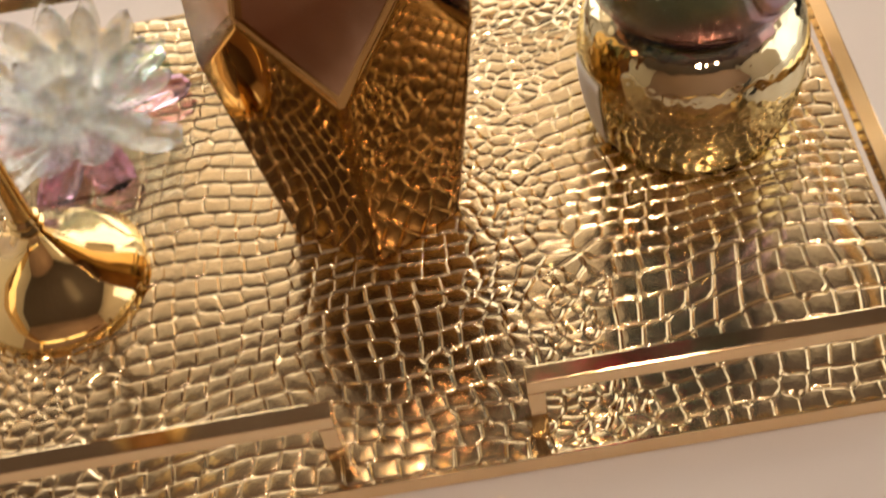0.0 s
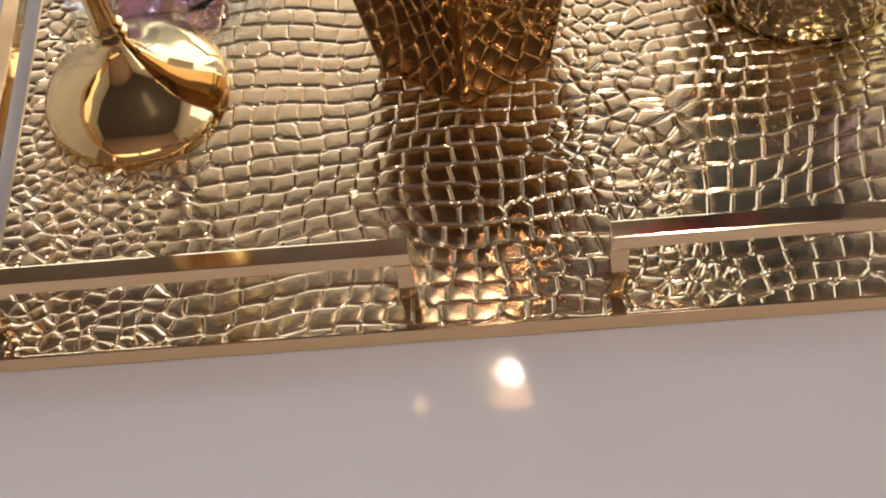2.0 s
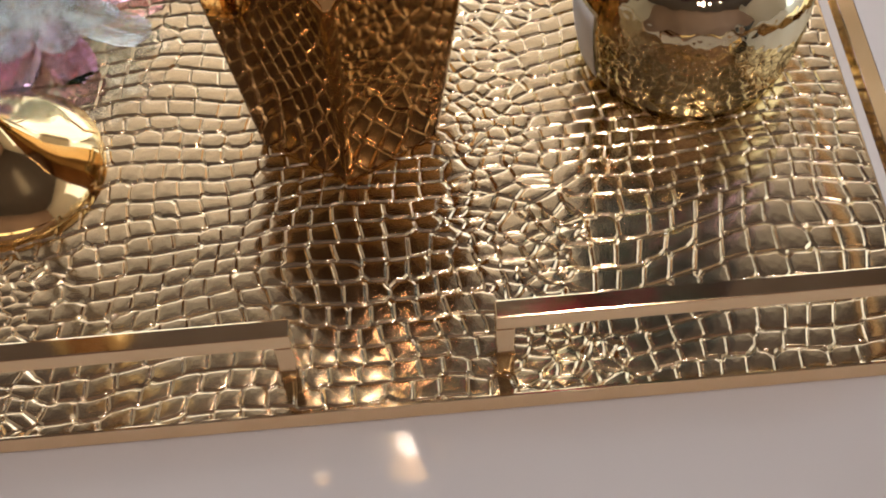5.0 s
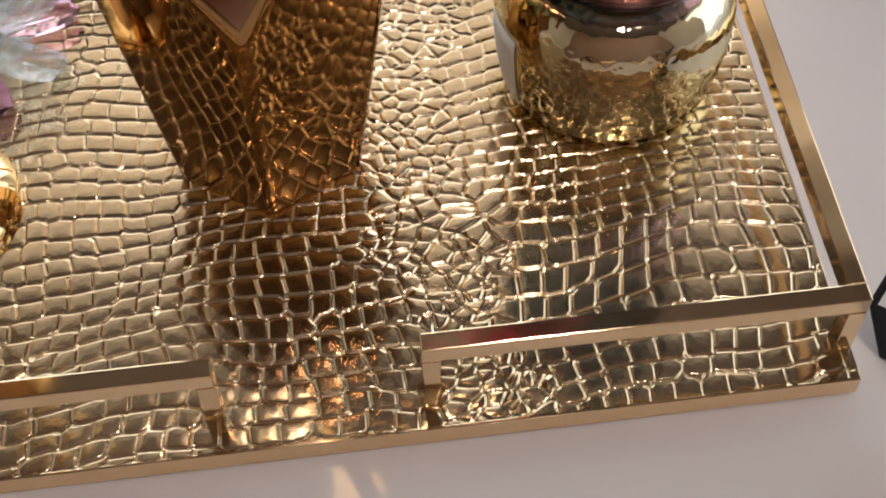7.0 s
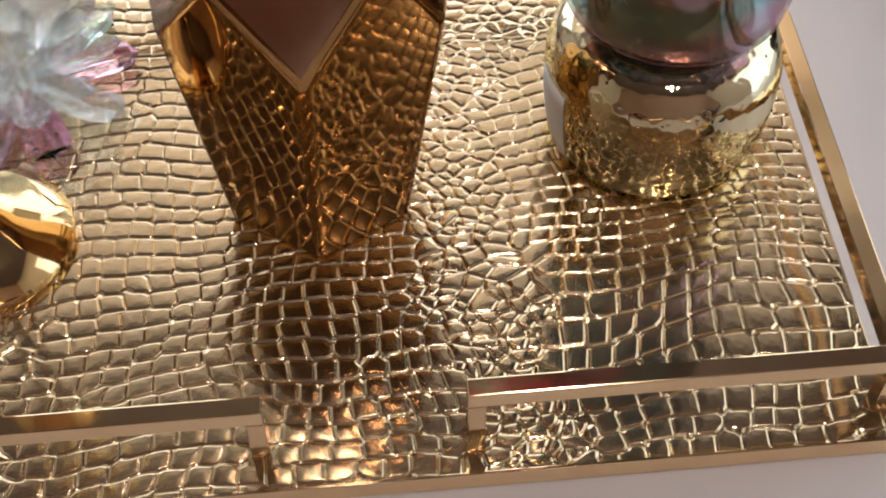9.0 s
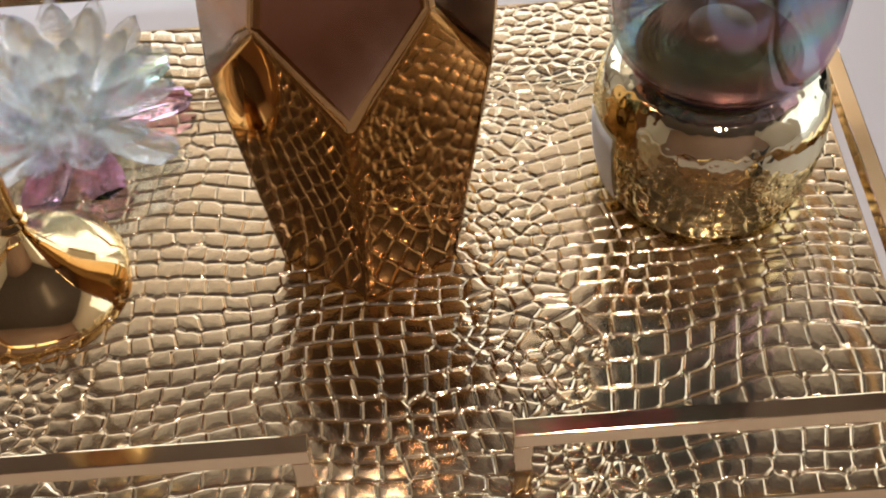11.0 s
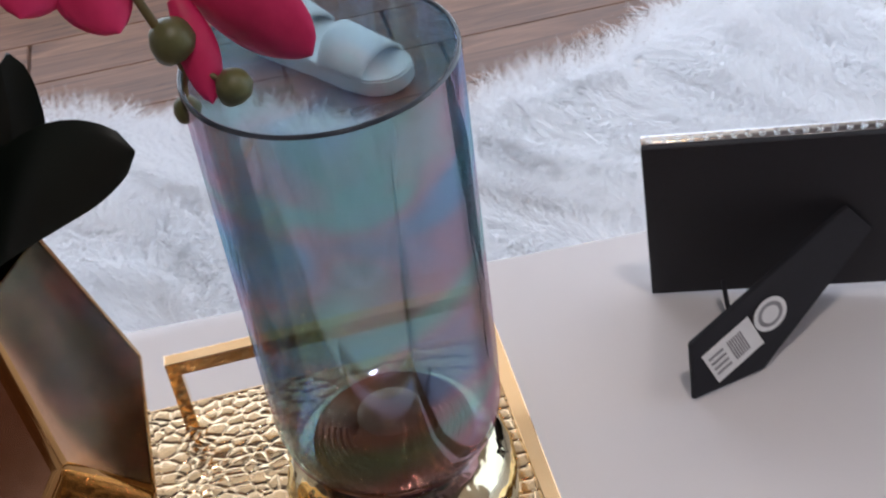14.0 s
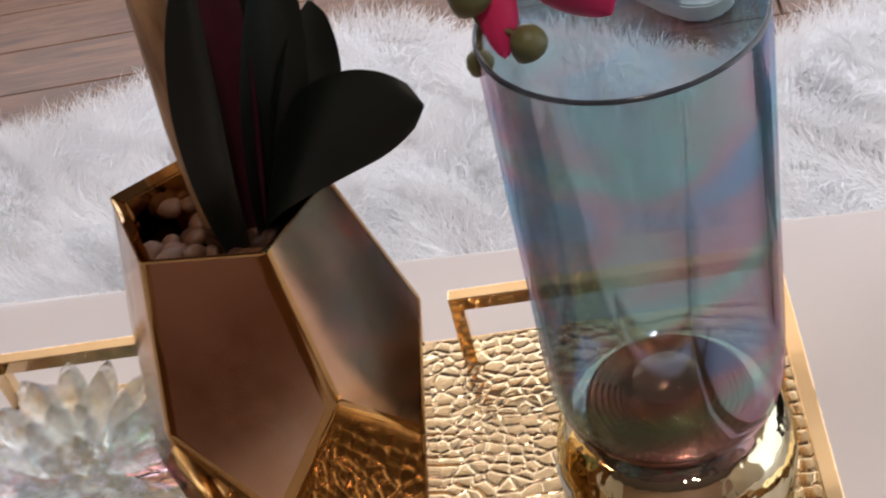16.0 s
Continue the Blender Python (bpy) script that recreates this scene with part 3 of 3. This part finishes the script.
part("stem", tube_bm([p - BASE for p in stem_pts], 0.0016, 8), STEM, orchid, "arching olive flower stem", 60)
for c, r in (((0.3245, 0.1405, 0.275), 0.0063), ((0.3075, 0.1470, 0.2665), 0.0048), ((0.3085, 0.150, 0.291), 0.0078)):
    bm = lathe_bm([(0, -1.15), (0.45, -0.95), (0.82, -0.45), (1.0, 0.1), (0.88, 0.6), (0.5, 0.95), (0, 1.08)], 20)
    bmesh.ops.transform(bm, matrix=Matrix.Translation(Vector(c) - BASE) @ Matrix.Rotation(0.5, 4, (0.3, 1, 0)) @ Matrix.Scale(r, 4), verts=bm.verts)
    part("bud", bm, BUD, orchid, "closed olive green bud", 60)
    joint = Vector((0.3105, 0.150, 0.280))
    part("bud_stalk", tube_bm([joint - BASE, (joint * 0.5 + Vector(c) * 0.5) + Vector((0, 0, 0.002)) - BASE, Vector(c) - BASE], 0.0011, 7), STEM, orchid, "", 60)


def petal(a, b, c, width, side, fold):
    leaf(a, b, c, width, side, PETAL, fold, 0.35, "petal", "magenta velvet petal")


petal((0.313, 0.158, 0.302), (0.318, 0.146, 0.290), (0.3165, 0.142, 0.270), 0.014, (1, 0.2, 0.1), 0.3)
petal((0.316, 0.160, 0.304), (0.334, 0.148, 0.296), (0.352, 0.142, 0.280), 0.034, (0.5, -0.3, 1.0), 0.3)
petal((0.318, 0.160, 0.306), (0.338, 0.154, 0.312), (0.362, 0.148, 0.300), 0.034, (0.2, -0.6, 1.0), 0.25)
petal((0.314, 0.160, 0.308), (0.322, 0.152, 0.325), (0.335, 0.150, 0.345), 0.032, (1, 0, -0.3), 0.25)
petal((0.310, 0.160, 0.308), (0.300, 0.154, 0.326), (0.292, 0.150, 0.342), 0.030, (1, 0, 0.3), 0.25)
petal((0.284, 0.158, 0.330), (0.288, 0.150, 0.316), (0.294, 0.146, 0.300), 0.026, (1, 0.2, 0.3), 0.3)
petal((0.282, 0.158, 0.332), (0.272, 0.150, 0.322), (0.266, 0.146, 0.312), 0.026, (1, 0, -1), 0.3)

# ---- iridescent vase ----
VASE = (0.3545, 0.152, TRAY_H + 0.0004)
vase = thing("glass_vase", VASE, "tall iridescent blue glass vase on a gold mercury glass foot", "vase")


def shell(outer, thick):
    """Closes an outer profile with an inner one, a wall's thickness inside."""
    return outer + [(max(r - thick, 0.0005), z + thick * 0.4) for r, z in reversed(outer)]


foot = [(0.042, 0.0), (0.0452, 0.0015), (0.0470, 0.008), (0.0490, 0.018), (0.0503, 0.029), (0.0511, 0.040), (0.0508, 0.050), (0.0488, 0.0595), (0.0450, 0.0665), (0.040, 0.0705)]
foot_part = part("foot", lathe_bm([(0, 0.0)] + foot + [(0, 0.0705)], 96, None, 0.0004), MERCURY, vase, "hammered gold mercury glass foot", 60)
bowl = [(0.0005, 0.0720), (0.020, 0.0722), (0.032, 0.0735), (0.0405, 0.078), (0.0455, 0.086), (0.0475, 0.096), (0.0480, 0.115), (0.0480, 0.160), (0.0482, 0.210), (0.0484, 0.2625)]
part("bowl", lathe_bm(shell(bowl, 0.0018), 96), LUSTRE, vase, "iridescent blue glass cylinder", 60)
part("rim", lathe_bm([(0.0468, 0.2622), (0.0469, 0.2634), (0.0475, 0.2639), (0.0482, 0.2635), (0.0485, 0.2625)], 96), RIM_DARK, vase, "dark polished rim", 80)
part("boss", lathe_bm([(0.0350, 0.0750), (0.0345, 0.0762)] + [(0.0335 - 0.0013 * k, 0.0768 + (0.0012 if k % 2 else 0)) for k in range(13)] + [(0.016, 0.080), (0.014, 0.087), (0.009, 0.089), (0, 0.0895)], 64), COPPER, vase, "copper ringed glass bottom", 40)
bm = bmesh.new()
a0, a1, n = radians(180), radians(206), 8
prof = [(0.0474, 0.008), (0.0493, 0.018), (0.0506, 0.029), (0.0514, 0.040), (0.0512, 0.048)]
grid = [[bm.verts.new(((r + 0.0006) * math.cos(a0 + (a1 - a0) * k / n), (r + 0.0006) * math.sin(a0 + (a1 - a0) * k / n), z)) for k in range(n + 1)] for r, z in prof]
for p, q in zip(grid, grid[1:]):
    for k in range(n):
        bm.faces.new((p[k], p[k + 1], q[k + 1], q[k]))
sticker = part("sticker", bm, PAPER, foot_part, "white paper price sticker", 60)
sm = sticker.modifiers.new("thickness", "SOLIDIFY")
sm.thickness = 0.0002

# ---- candle holder ----
holder = thing("candle_holder", (0.0535, 0.113, TRAY_H + 0.0006), "polished gold candle holder with a domed foot", "candle holder")
part("foot", lathe_bm([(0, 0.0), (0.040, 0.0), (0.0415, 0.0018), (0.0415, 0.0038), (0.0402, 0.0062), (0.036, 0.0108), (0.029, 0.0158), (0.021, 0.0205), (0.0145, 0.0252), (0.0095, 0.0305), (0.0065, 0.036), (0.0054, 0.040), (0, 0.040)], 96), BRASS, holder, "domed brass foot", 40)
part("collar", lathe_bm([(0, 0.0395), (0.0055, 0.0395), (0.0075, 0.041), (0.0078, 0.0425), (0.0058, 0.0442), (0.0072, 0.0458), (0.0072, 0.0472), (0.0055, 0.0488), (0, 0.0488)], 48), BRASS, holder, "ringed collar", 40)
part("stem", lathe_bm([(0, 0.0485), (0.0052, 0.0485), (0.0050, 0.07), (0.0050, 0.17), (0.0056, 0.19), (0, 0.19)], 40), BRASS, holder, "slim brass stem", 40)
part("cup", lathe_bm([(0, 0.1895), (0.008, 0.190), (0.015, 0.196), (0.020, 0.206), (0.022, 0.222), (0.0205, 0.222), (0.0185, 0.207), (0.013, 0.199), (0, 0.197)], 48), BRASS, holder, "brass candle cup", 40)

# ---- crystal lotus ----
lotus = thing("crystal_lotus", (0.058, 0.207, TRAY_H + 0.0006), "clear crystal lotus tealight holder with iridescent petals", "candle holder")


def crystal_petal(length, width, thick, blunt):
    """A cut glass petal along +x, rising from the origin: a ridged upper side, a keeled back, a pointed or blunt tip."""
    bm = bmesh.new()
    stations = ((0.0, 0.40, 0.5), (0.22, 0.80, 0.85), (0.50, 1.0, 1.0), (0.74, 0.88 + 0.10 * blunt, 0.85), (0.91, 0.48 + 0.30 * blunt, 0.6))
    rings = []
    for u, w, h in stations:
        hw, hh = width * 0.5 * w, thick * 0.5 * h
        rings.append([bm.verts.new((length * u, y * hw, z * hh)) for y, z in ((1, 0.0), (0.55, 0.75), (0, 1.0), (-0.55, 0.75), (-1, 0.0), (0, -0.9))])
    tip = bm.verts.new((length, 0, 0))
    bm.faces.new(rings[0][::-1])
    for p, q in zip(rings, rings[1:]):
        for k in range(6):
            bm.faces.new((p[k], p[(k + 1) % 6], q[(k + 1) % 6], q[k]))
    for k in range(6):
        bm.faces.new((rings[-1][k], rings[-1][(k + 1) % 6], tip))
    bmesh.ops.recalc_face_normals(bm, faces=bm.faces)
    bmesh.ops.bevel(bm, geom=bm.edges[:], offset=0.0003, segments=1, affect="EDGES")
    return bm


rng = random.Random(9)
shapes = {}
for tier, (count, length, width, thick, pitch, rad, z, blunt) in enumerate((
        (10, 0.047, 0.022, 0.0060, 2, 0.014, 0.0050, 1.0), (12, 0.045, 0.020, 0.0085, 20, 0.015, 0.011, 0.3),
        (12, 0.042, 0.0185, 0.0100, 40, 0.017, 0.016, 0.0), (11, 0.034, 0.0175, 0.0100, 58, 0.020, 0.019, 0.0), (7, 0.024, 0.015, 0.0090, 76, 0.012, 0.022, 0.0))):
    for k in range(count):
        az = 360 * (k + 0.5 * (tier % 2)) / count + rng.uniform(-3, 3) + 10
        pink = tier == 0 and k in (0, 5, 7, 8)
        if tier not in shapes:
            ob = part("petal", crystal_petal(length, width, thick, blunt), CRYSTAL, lotus, "faceted clear crystal petal")
            shapes[tier] = ob
        else:
            ob = new("petal", shapes[tier].data)
            ob.parent = lotus
            tagged(ob, shapes[tier]["label"])
        if pink:
            ob.material_slots[0].link = "OBJECT"
            ob.material_slots[0].material = PINK_CRYSTAL
            tagged(ob, "pink crystal petal")
        if tier == 0 and k == 1:
            ob.material_slots[0].link = "OBJECT"
            ob.material_slots[0].material = TEAL_CRYSTAL
            tagged(ob, "turquoise crystal petal")
        ob.matrix_basis = pose(rad * math.cos(radians(az)), rad * math.sin(radians(az)), z, 0, 0, az) @ pose(0, 0, 0, 0, -pitch + rng.uniform(-2, 2), 0)
part("cup", lathe_bm([(0, 0.0), (0.020, 0.0), (0.023, 0.003), (0.018, 0.010), (0.016, 0.020), (0.013, 0.024), (0, 0.022)], 12), CRYSTAL, lotus, "clear crystal cup")


# ---- picture frames ----
def picture_frame(m, label, jewel_side):
    """An upright frame seen from its velvet back: x along its foot, y towards its back, z up the board."""
    fr = thing("picture_frame", m, label, "picture frame", "picture frames on the table")
    w, hgt, th = 0.178, 0.120, 0.010
    part("back_board", box_bm((0, -0.003, 0.0), (w, 0.0, hgt), 0.0008), VELVET, fr, "black velvet back board", 40)
    part("front_border", box_bm((0.0, -th, 0.0), (w, -0.0032, hgt), 0.001), SILVER, fr, "silver front border", 40)
    stone = None
    spots = [(0.004 + 0.0068 * k, hgt + 0.0012) for k in range(26)] + [(-0.0012, 0.004 + 0.0068 * k) for k in range(18)] * jewel_side
    for x, z in spots:
        if stone is None:
            bm = bmesh.new()
            bmesh.ops.create_icosphere(bm, subdivisions=1, radius=0.0017)
            stone = part("rhinestone", bm, CRYSTAL, fr, "clear rhinestone")
            ob = stone
        else:
            ob = new("rhinestone", stone.data)
            ob.parent = fr
            tagged(ob, "clear rhinestone")
        ob.location = (x, -0.006, z)
    return fr


def easel_leg(fr, corners, thick):
    """A flat strut: four corners of its face, given in the frame's own axes."""
    c = [Vector(p) for p in corners]
    nrm = (c[1] - c[0]).cross(c[-1] - c[0]).normalized()
    bm = bmesh.new()
    a = [bm.verts.new(p) for p in c]
    b = [bm.verts.new(p - nrm * thick) for p in c]
    bm.faces.new(a)
    bm.faces.new(b[::-1])
    for k in range(len(c)):
        bm.faces.new((a[k], b[k], b[(k + 1) % len(c)], a[(k + 1) % len(c)]))
    bmesh.ops.recalc_face_normals(bm, faces=bm.faces)
    bmesh.ops.bevel(bm, geom=bm.edges[:], offset=0.0006, segments=2, affect="EDGES")
    leg = part("easel_leg", bm, VELVET, fr, "black velvet easel leg", 40)
    u = (c[-1] - c[0]).normalized()
    v = u.cross(nrm).normalized()
    if v.dot(c[1] - c[0]) < 0:
        v = -v
    return leg, c[0], u, v, nrm


def flat_quad(origin, u, v, nrm, x0, x1, y0, y1, lift):
    bm = bmesh.new()
    lo = [origin + u * x + v * y + nrm * (lift - 0.0003) for x, y in ((x0, y0), (x1, y0), (x1, y1), (x0, y1))]
    a = [bm.verts.new(p) for p in lo]
    b = [bm.verts.new(p + nrm * 0.0003) for p in lo]
    bm.faces.new(a[::-1])
    bm.faces.new(b)
    for k in range(4):
        bm.faces.new((a[k], a[(k + 1) % 4], b[(k + 1) % 4], b[k]))
    return bm


def leg_with_labels(fr, corners, seal=True):
    leg, o, u, v, nrm = easel_leg(fr, corners, 0.003)
    part("barcode_label", flat_quad(o, u, v, nrm, 0.001, 0.032, 0.011, 0.033, 0.0006), PAPER, leg, "white label with a printed grey barcode")
    for k in range(7):
        x = 0.0155 + 0.0014 * k
        part("barcode_bar", flat_quad(o, u, v, nrm, x, x + 0.0008, 0.015, 0.029, 0.0009), INK, leg)
    for k in range(4):
        part("print_line", flat_quad(o, u, v, nrm, 0.003, 0.0125, 0.0155 + 0.0038 * k, 0.017 + 0.0038 * k, 0.0009), INK, leg)
    fr_m = Matrix((u, v, nrm)).transposed().to_4x4()
    for r0, r1, lift, mat, lab in () if not seal else ((0.0075, 0.0100, 0.0007, PAPER, "white ring of a round sticker"), (0.0052, 0.0075, 0.0006, INK, "grey ring of a round sticker"), (0.0, 0.0052, 0.0008, PAPER, "white centre of a round sticker")):
        bm = lathe_bm([(max(r0, 0.0), 0.0), (r1, 0.0), (r1, 0.0003), (max(r0, 0.0), 0.0003)] + ([(r0, 0.0)] if r0 > 0 else []), 36)
        bmesh.ops.transform(bm, matrix=Matrix.Translation(o + u * 0.0425 + v * 0.0200 + nrm * lift) @ fr_m, verts=bm.verts)
        part("round_sticker", bm, mat, leg, lab)
    return leg


# the far one leans towards its leg; its foot runs off to the east
M1 = pose(0.5165, 0.2835, 0.0012, 0, 0, -17.5) @ pose(0, 0, 0, 12, 0, 0) @ pose(0, 0, 0, 0, -2.5, 0)


def world_to(m, pts):
    inv = m.inverted()
    return [inv @ Vector(p) for p in pts]


MB = M1 @ Matrix.Rotation(math.pi, 4, "Z") @ Matrix.Translation((-0.178, 0, 0))
frame_a = picture_frame(MB, "black velvet backed picture frame with rhinestones along its top", 0)
leg_with_labels(frame_a, world_to(MB, ((0.5095, 0.2069, 0.0349), (0.5095, 0.2010, 0.0012), (0.5510, 0.2097, 0.0012), (0.6178, 0.2347, 0.0568), (0.6026, 0.2354, 0.0754))))
part("ribbon", tube_bm(world_to(MB, ((0.549, 0.262, 0.020), (0.548, 0.250, 0.006), (0.552, 0.240, 0.003), (0.560, 0.232, 0.010))), 0.0014, 8), VELVET, frame_a, "short black ribbon", 60)
price = part("price_label", box_bm((0.0270, 0.0003, 0.0070), (0.0450, 0.0008, 0.0270)), PAPER, frame_a, "small white printed price label")
for k in range(5):
    part("print_bar", box_bm((0.0395 - 0.0024 * k, 0.0010, 0.0095), (0.0408 - 0.0024 * k, 0.0013, 0.0245)), INK, price)

M2 = pose(0.436, -0.042, 0.0012, 0, 0, -38) @ pose(0, 0, 0, -14, 0, 0) @ Matrix.Scale(0.62, 4)
frame_b = picture_frame(M2, "small silver picture frame with rhinestone border and easel leg", 1)
leg, o, u, v, nrm = easel_leg(frame_b, world_to(M2, ((0.4282, 0.0048, 0.0268), (0.4358, -0.0053, 0.0012), (0.4600, -0.0130, 0.0015), (0.4740, -0.0020, 0.0140), (0.4408, 0.0178, 0.0424))), 0.004)
part("paper_label", flat_quad(o, u, v, nrm, 0.002, 0.034, 0.003, 0.020, 0.0010), PAPER, leg, "white paper label")

# ---- floor beyond the table ----
plank_rng = random.Random(2)
plank_meshes = {}
for row in range(-19, 10):
    x = -1.5 - plank_rng.random()
    while x < 1.65:
        x0, x1 = max(x, -1.797), min(x + 1.196, 1.697)
        length = round(x1 - x0, 3)
        if length > 0.03:
            if length in plank_meshes:
                ob = new("plank", plank_meshes[length])
            else:
                ob = mesh_ob("plank", box_bm((0, 0, 0), (length, 0.1165, 0.012), 0.0012, None, 1), OAK)
                plank_meshes[length] = ob.data
            ob.location = (x0, 0.75 + row * 0.118, FLOOR - 0.012)
            ob.parent = floor
        x += 1.2

# ---- rug ----
rug = thing("shag_rug", (0.0, 0.0, FLOOR), "white long-haired shag rug lying on the wood floor", "rug")


RUG_X = [-1.6, -0.9, -0.45, -0.26, 0.0, 0.10, 0.30, 0.50, 0.60, 0.75, 1.2, 1.6]
RUG_Y = [0.70, 0.98, 1.17, 1.26, 1.32, 1.29, 1.21, 1.10, 1.13, 1.19, 1.36, 1.45]


def rug_edge(x):
    return np.interp(x, RUG_X, RUG_Y) + 0.012 * np.sin(23 * x)


bm = bmesh.new()
cols = [(x, rug_edge(x) - 0.02) for x in [-0.95 + 0.05 * k for k in range(43)]]
top0 = [bm.verts.new((x, -0.95, 0.012)) for x, y in cols]
top1 = [bm.verts.new((x, y, 0.012)) for x, y in cols]
bot0 = [bm.verts.new((x, -0.95, 0.001)) for x, y in cols]
bot1 = [bm.verts.new((x, y, 0.001)) for x, y in cols]
for k in range(len(cols) - 1):
    bm.faces.new((top0[k], top0[k + 1], top1[k + 1], top1[k]))
    bm.faces.new((bot0[k + 1], bot0[k], bot1[k], bot1[k + 1]))
    bm.faces.new((top1[k], top1[k + 1], bot1[k + 1], bot1[k]))
part("backing", bm, RUG_BACK, rug, "woven rug backing")


def shag(count, x0, x1, y0, y1, thin):
    """Pile from y0 to the rug's edge; the share thin of it lies under the table, before y1."""
    r = np.random.default_rng(11)
    x = r.uniform(x0, x1, count)
    edge = rug_edge(x)
    u = r.uniform(0, 1, count)
    y = np.where(r.uniform(0, 1, count) < thin, y0 + (y1 - y0) * u, y1 + (edge - y1) * u)
    ang = 2.2 * np.sin(9 * x + 4 * y) + 1.9 * np.sin(13 * y - 6 * x + 1) + 1.1 * np.sin(41 * x + 33 * y) + r.normal(0, 0.5, count)
    near = np.clip((y - edge + 0.06) / 0.06, 0, 1)
    ang = ang * (1 - near) + (math.pi / 2 + r.normal(0, 0.6, count)) * near
    lean = np.clip(0.75 + 0.35 * np.sin(17 * x - 11 * y) + r.normal(0, 0.18, count), 0.15, 1.25)
    ln = r.uniform(0.035, 0.062, count)
    d = np.stack([np.cos(ang) * np.sin(lean), np.sin(ang) * np.sin(lean), np.cos(lean)], 1)
    base = np.stack([x, y, np.full(count, 0.011)], 1)
    mid = base + d * (ln * 0.55)[:, None]
    d2 = d + np.stack([r.normal(0, 0.25, count), r.normal(0, 0.25, count), -0.55 * np.ones(count)], 1)
    d2 /= np.linalg.norm(d2, axis=1)[:, None]
    tip = mid + d2 * (ln * 0.5)[:, None]
    tip[:, 2] = np.maximum(tip[:, 2], 0.004)
    s = np.stack([-np.sin(ang), np.cos(ang), r.normal(0, 0.3, count)], 1) * r.uniform(0.0004, 0.0008, count)[:, None]
    co = np.stack([base - s, base + s, mid + s * 0.8, mid - s * 0.8, tip], 1).reshape(-1, 3)
    i = np.arange(count)[:, None] * 5
    loops = np.concatenate([i + np.array([[0, 1, 2, 3]]), i + np.array([[3, 2, 4]])], 1)
    me = bpy.data.meshes.new("pile")
    me.vertices.add(len(co))
    me.vertices.foreach_set("co", co.ravel())
    me.loops.add(loops.size)
    me.loops.foreach_set("vertex_index", loops.ravel().astype(np.int32))
    starts = (np.arange(count)[:, None] * 7 + np.array([[0, 4]])).ravel()
    me.polygons.add(len(starts))
    me.polygons.foreach_set("loop_start", starts)
    me.update(calc_edges=True)
    me.materials.append(SHAG)
    ob = new("pile", me)
    ob.parent = rug
    return tagged(ob, "long white fluffy pile", kind="stuff")


shag(380000, -0.95, 1.15, -0.94, 0.36, 0.3)

# ---- slippers ----
def slipper(m):
    s = thing("slipper", m, "white slip-on slipper lying on the wood floor", "slipper", "pair of slippers")
    bm = bmesh.new()
    prof = [(-0.125, 0.030), (-0.115, 0.036), (-0.06, 0.036), (0.0, 0.038), (0.06, 0.046), (0.10, 0.042), (0.122, 0.026), (0.128, 0.008)]
    out = [(x, w) for x, w in prof] + [(x, -w) for x, w in reversed(prof)]
    lo = [bm.verts.new((x, y, 0.0)) for x, y in out]
    hi = [bm.verts.new((x * 1.01, y * 1.02, 0.026 + 0.006 * (x < 0))) for x, y in out]
    bm.faces.new(lo[::-1])
    bm.faces.new(hi)
    for k in range(len(out)):
        j = (k + 1) % len(out)
        bm.faces.new((lo[k], lo[j], hi[j], hi[k]))
    bmesh.ops.bevel(bm, geom=[e for e in bm.edges], offset=0.003, segments=2, affect="EDGES")
    part("sole", bm, SLIPPER, s, "thick white sole", 40)
    bm = bmesh.new()
    rows = []
    for i in range(9):
        x = 0.015 + 0.075 * i / 8
        w = 0.045
        rows.append([bm.verts.new((x, w * math.cos(t), 0.024 + (0.045 - 0.02 * i / 8) * math.sin(t))) for t in (math.pi * k / 14 for k in range(15))])
    for p, q in zip(rows, rows[1:]):
        for k in range(14):
            bm.faces.new((p[k], p[k + 1], q[k + 1], q[k]))
    strap = part("strap", bm, SLIPPER, s, "wide white strap", 60)
    strap.modifiers.new("thickness", "SOLIDIFY").thickness = 0.005
    return s


one = slipper(pose(0.430, 1.340, FLOOR + 0.0002, 0, 0, -50))
copy_thing(one, pose(0.365, 1.475, FLOOR + 0.0002, 0, 0, -62))
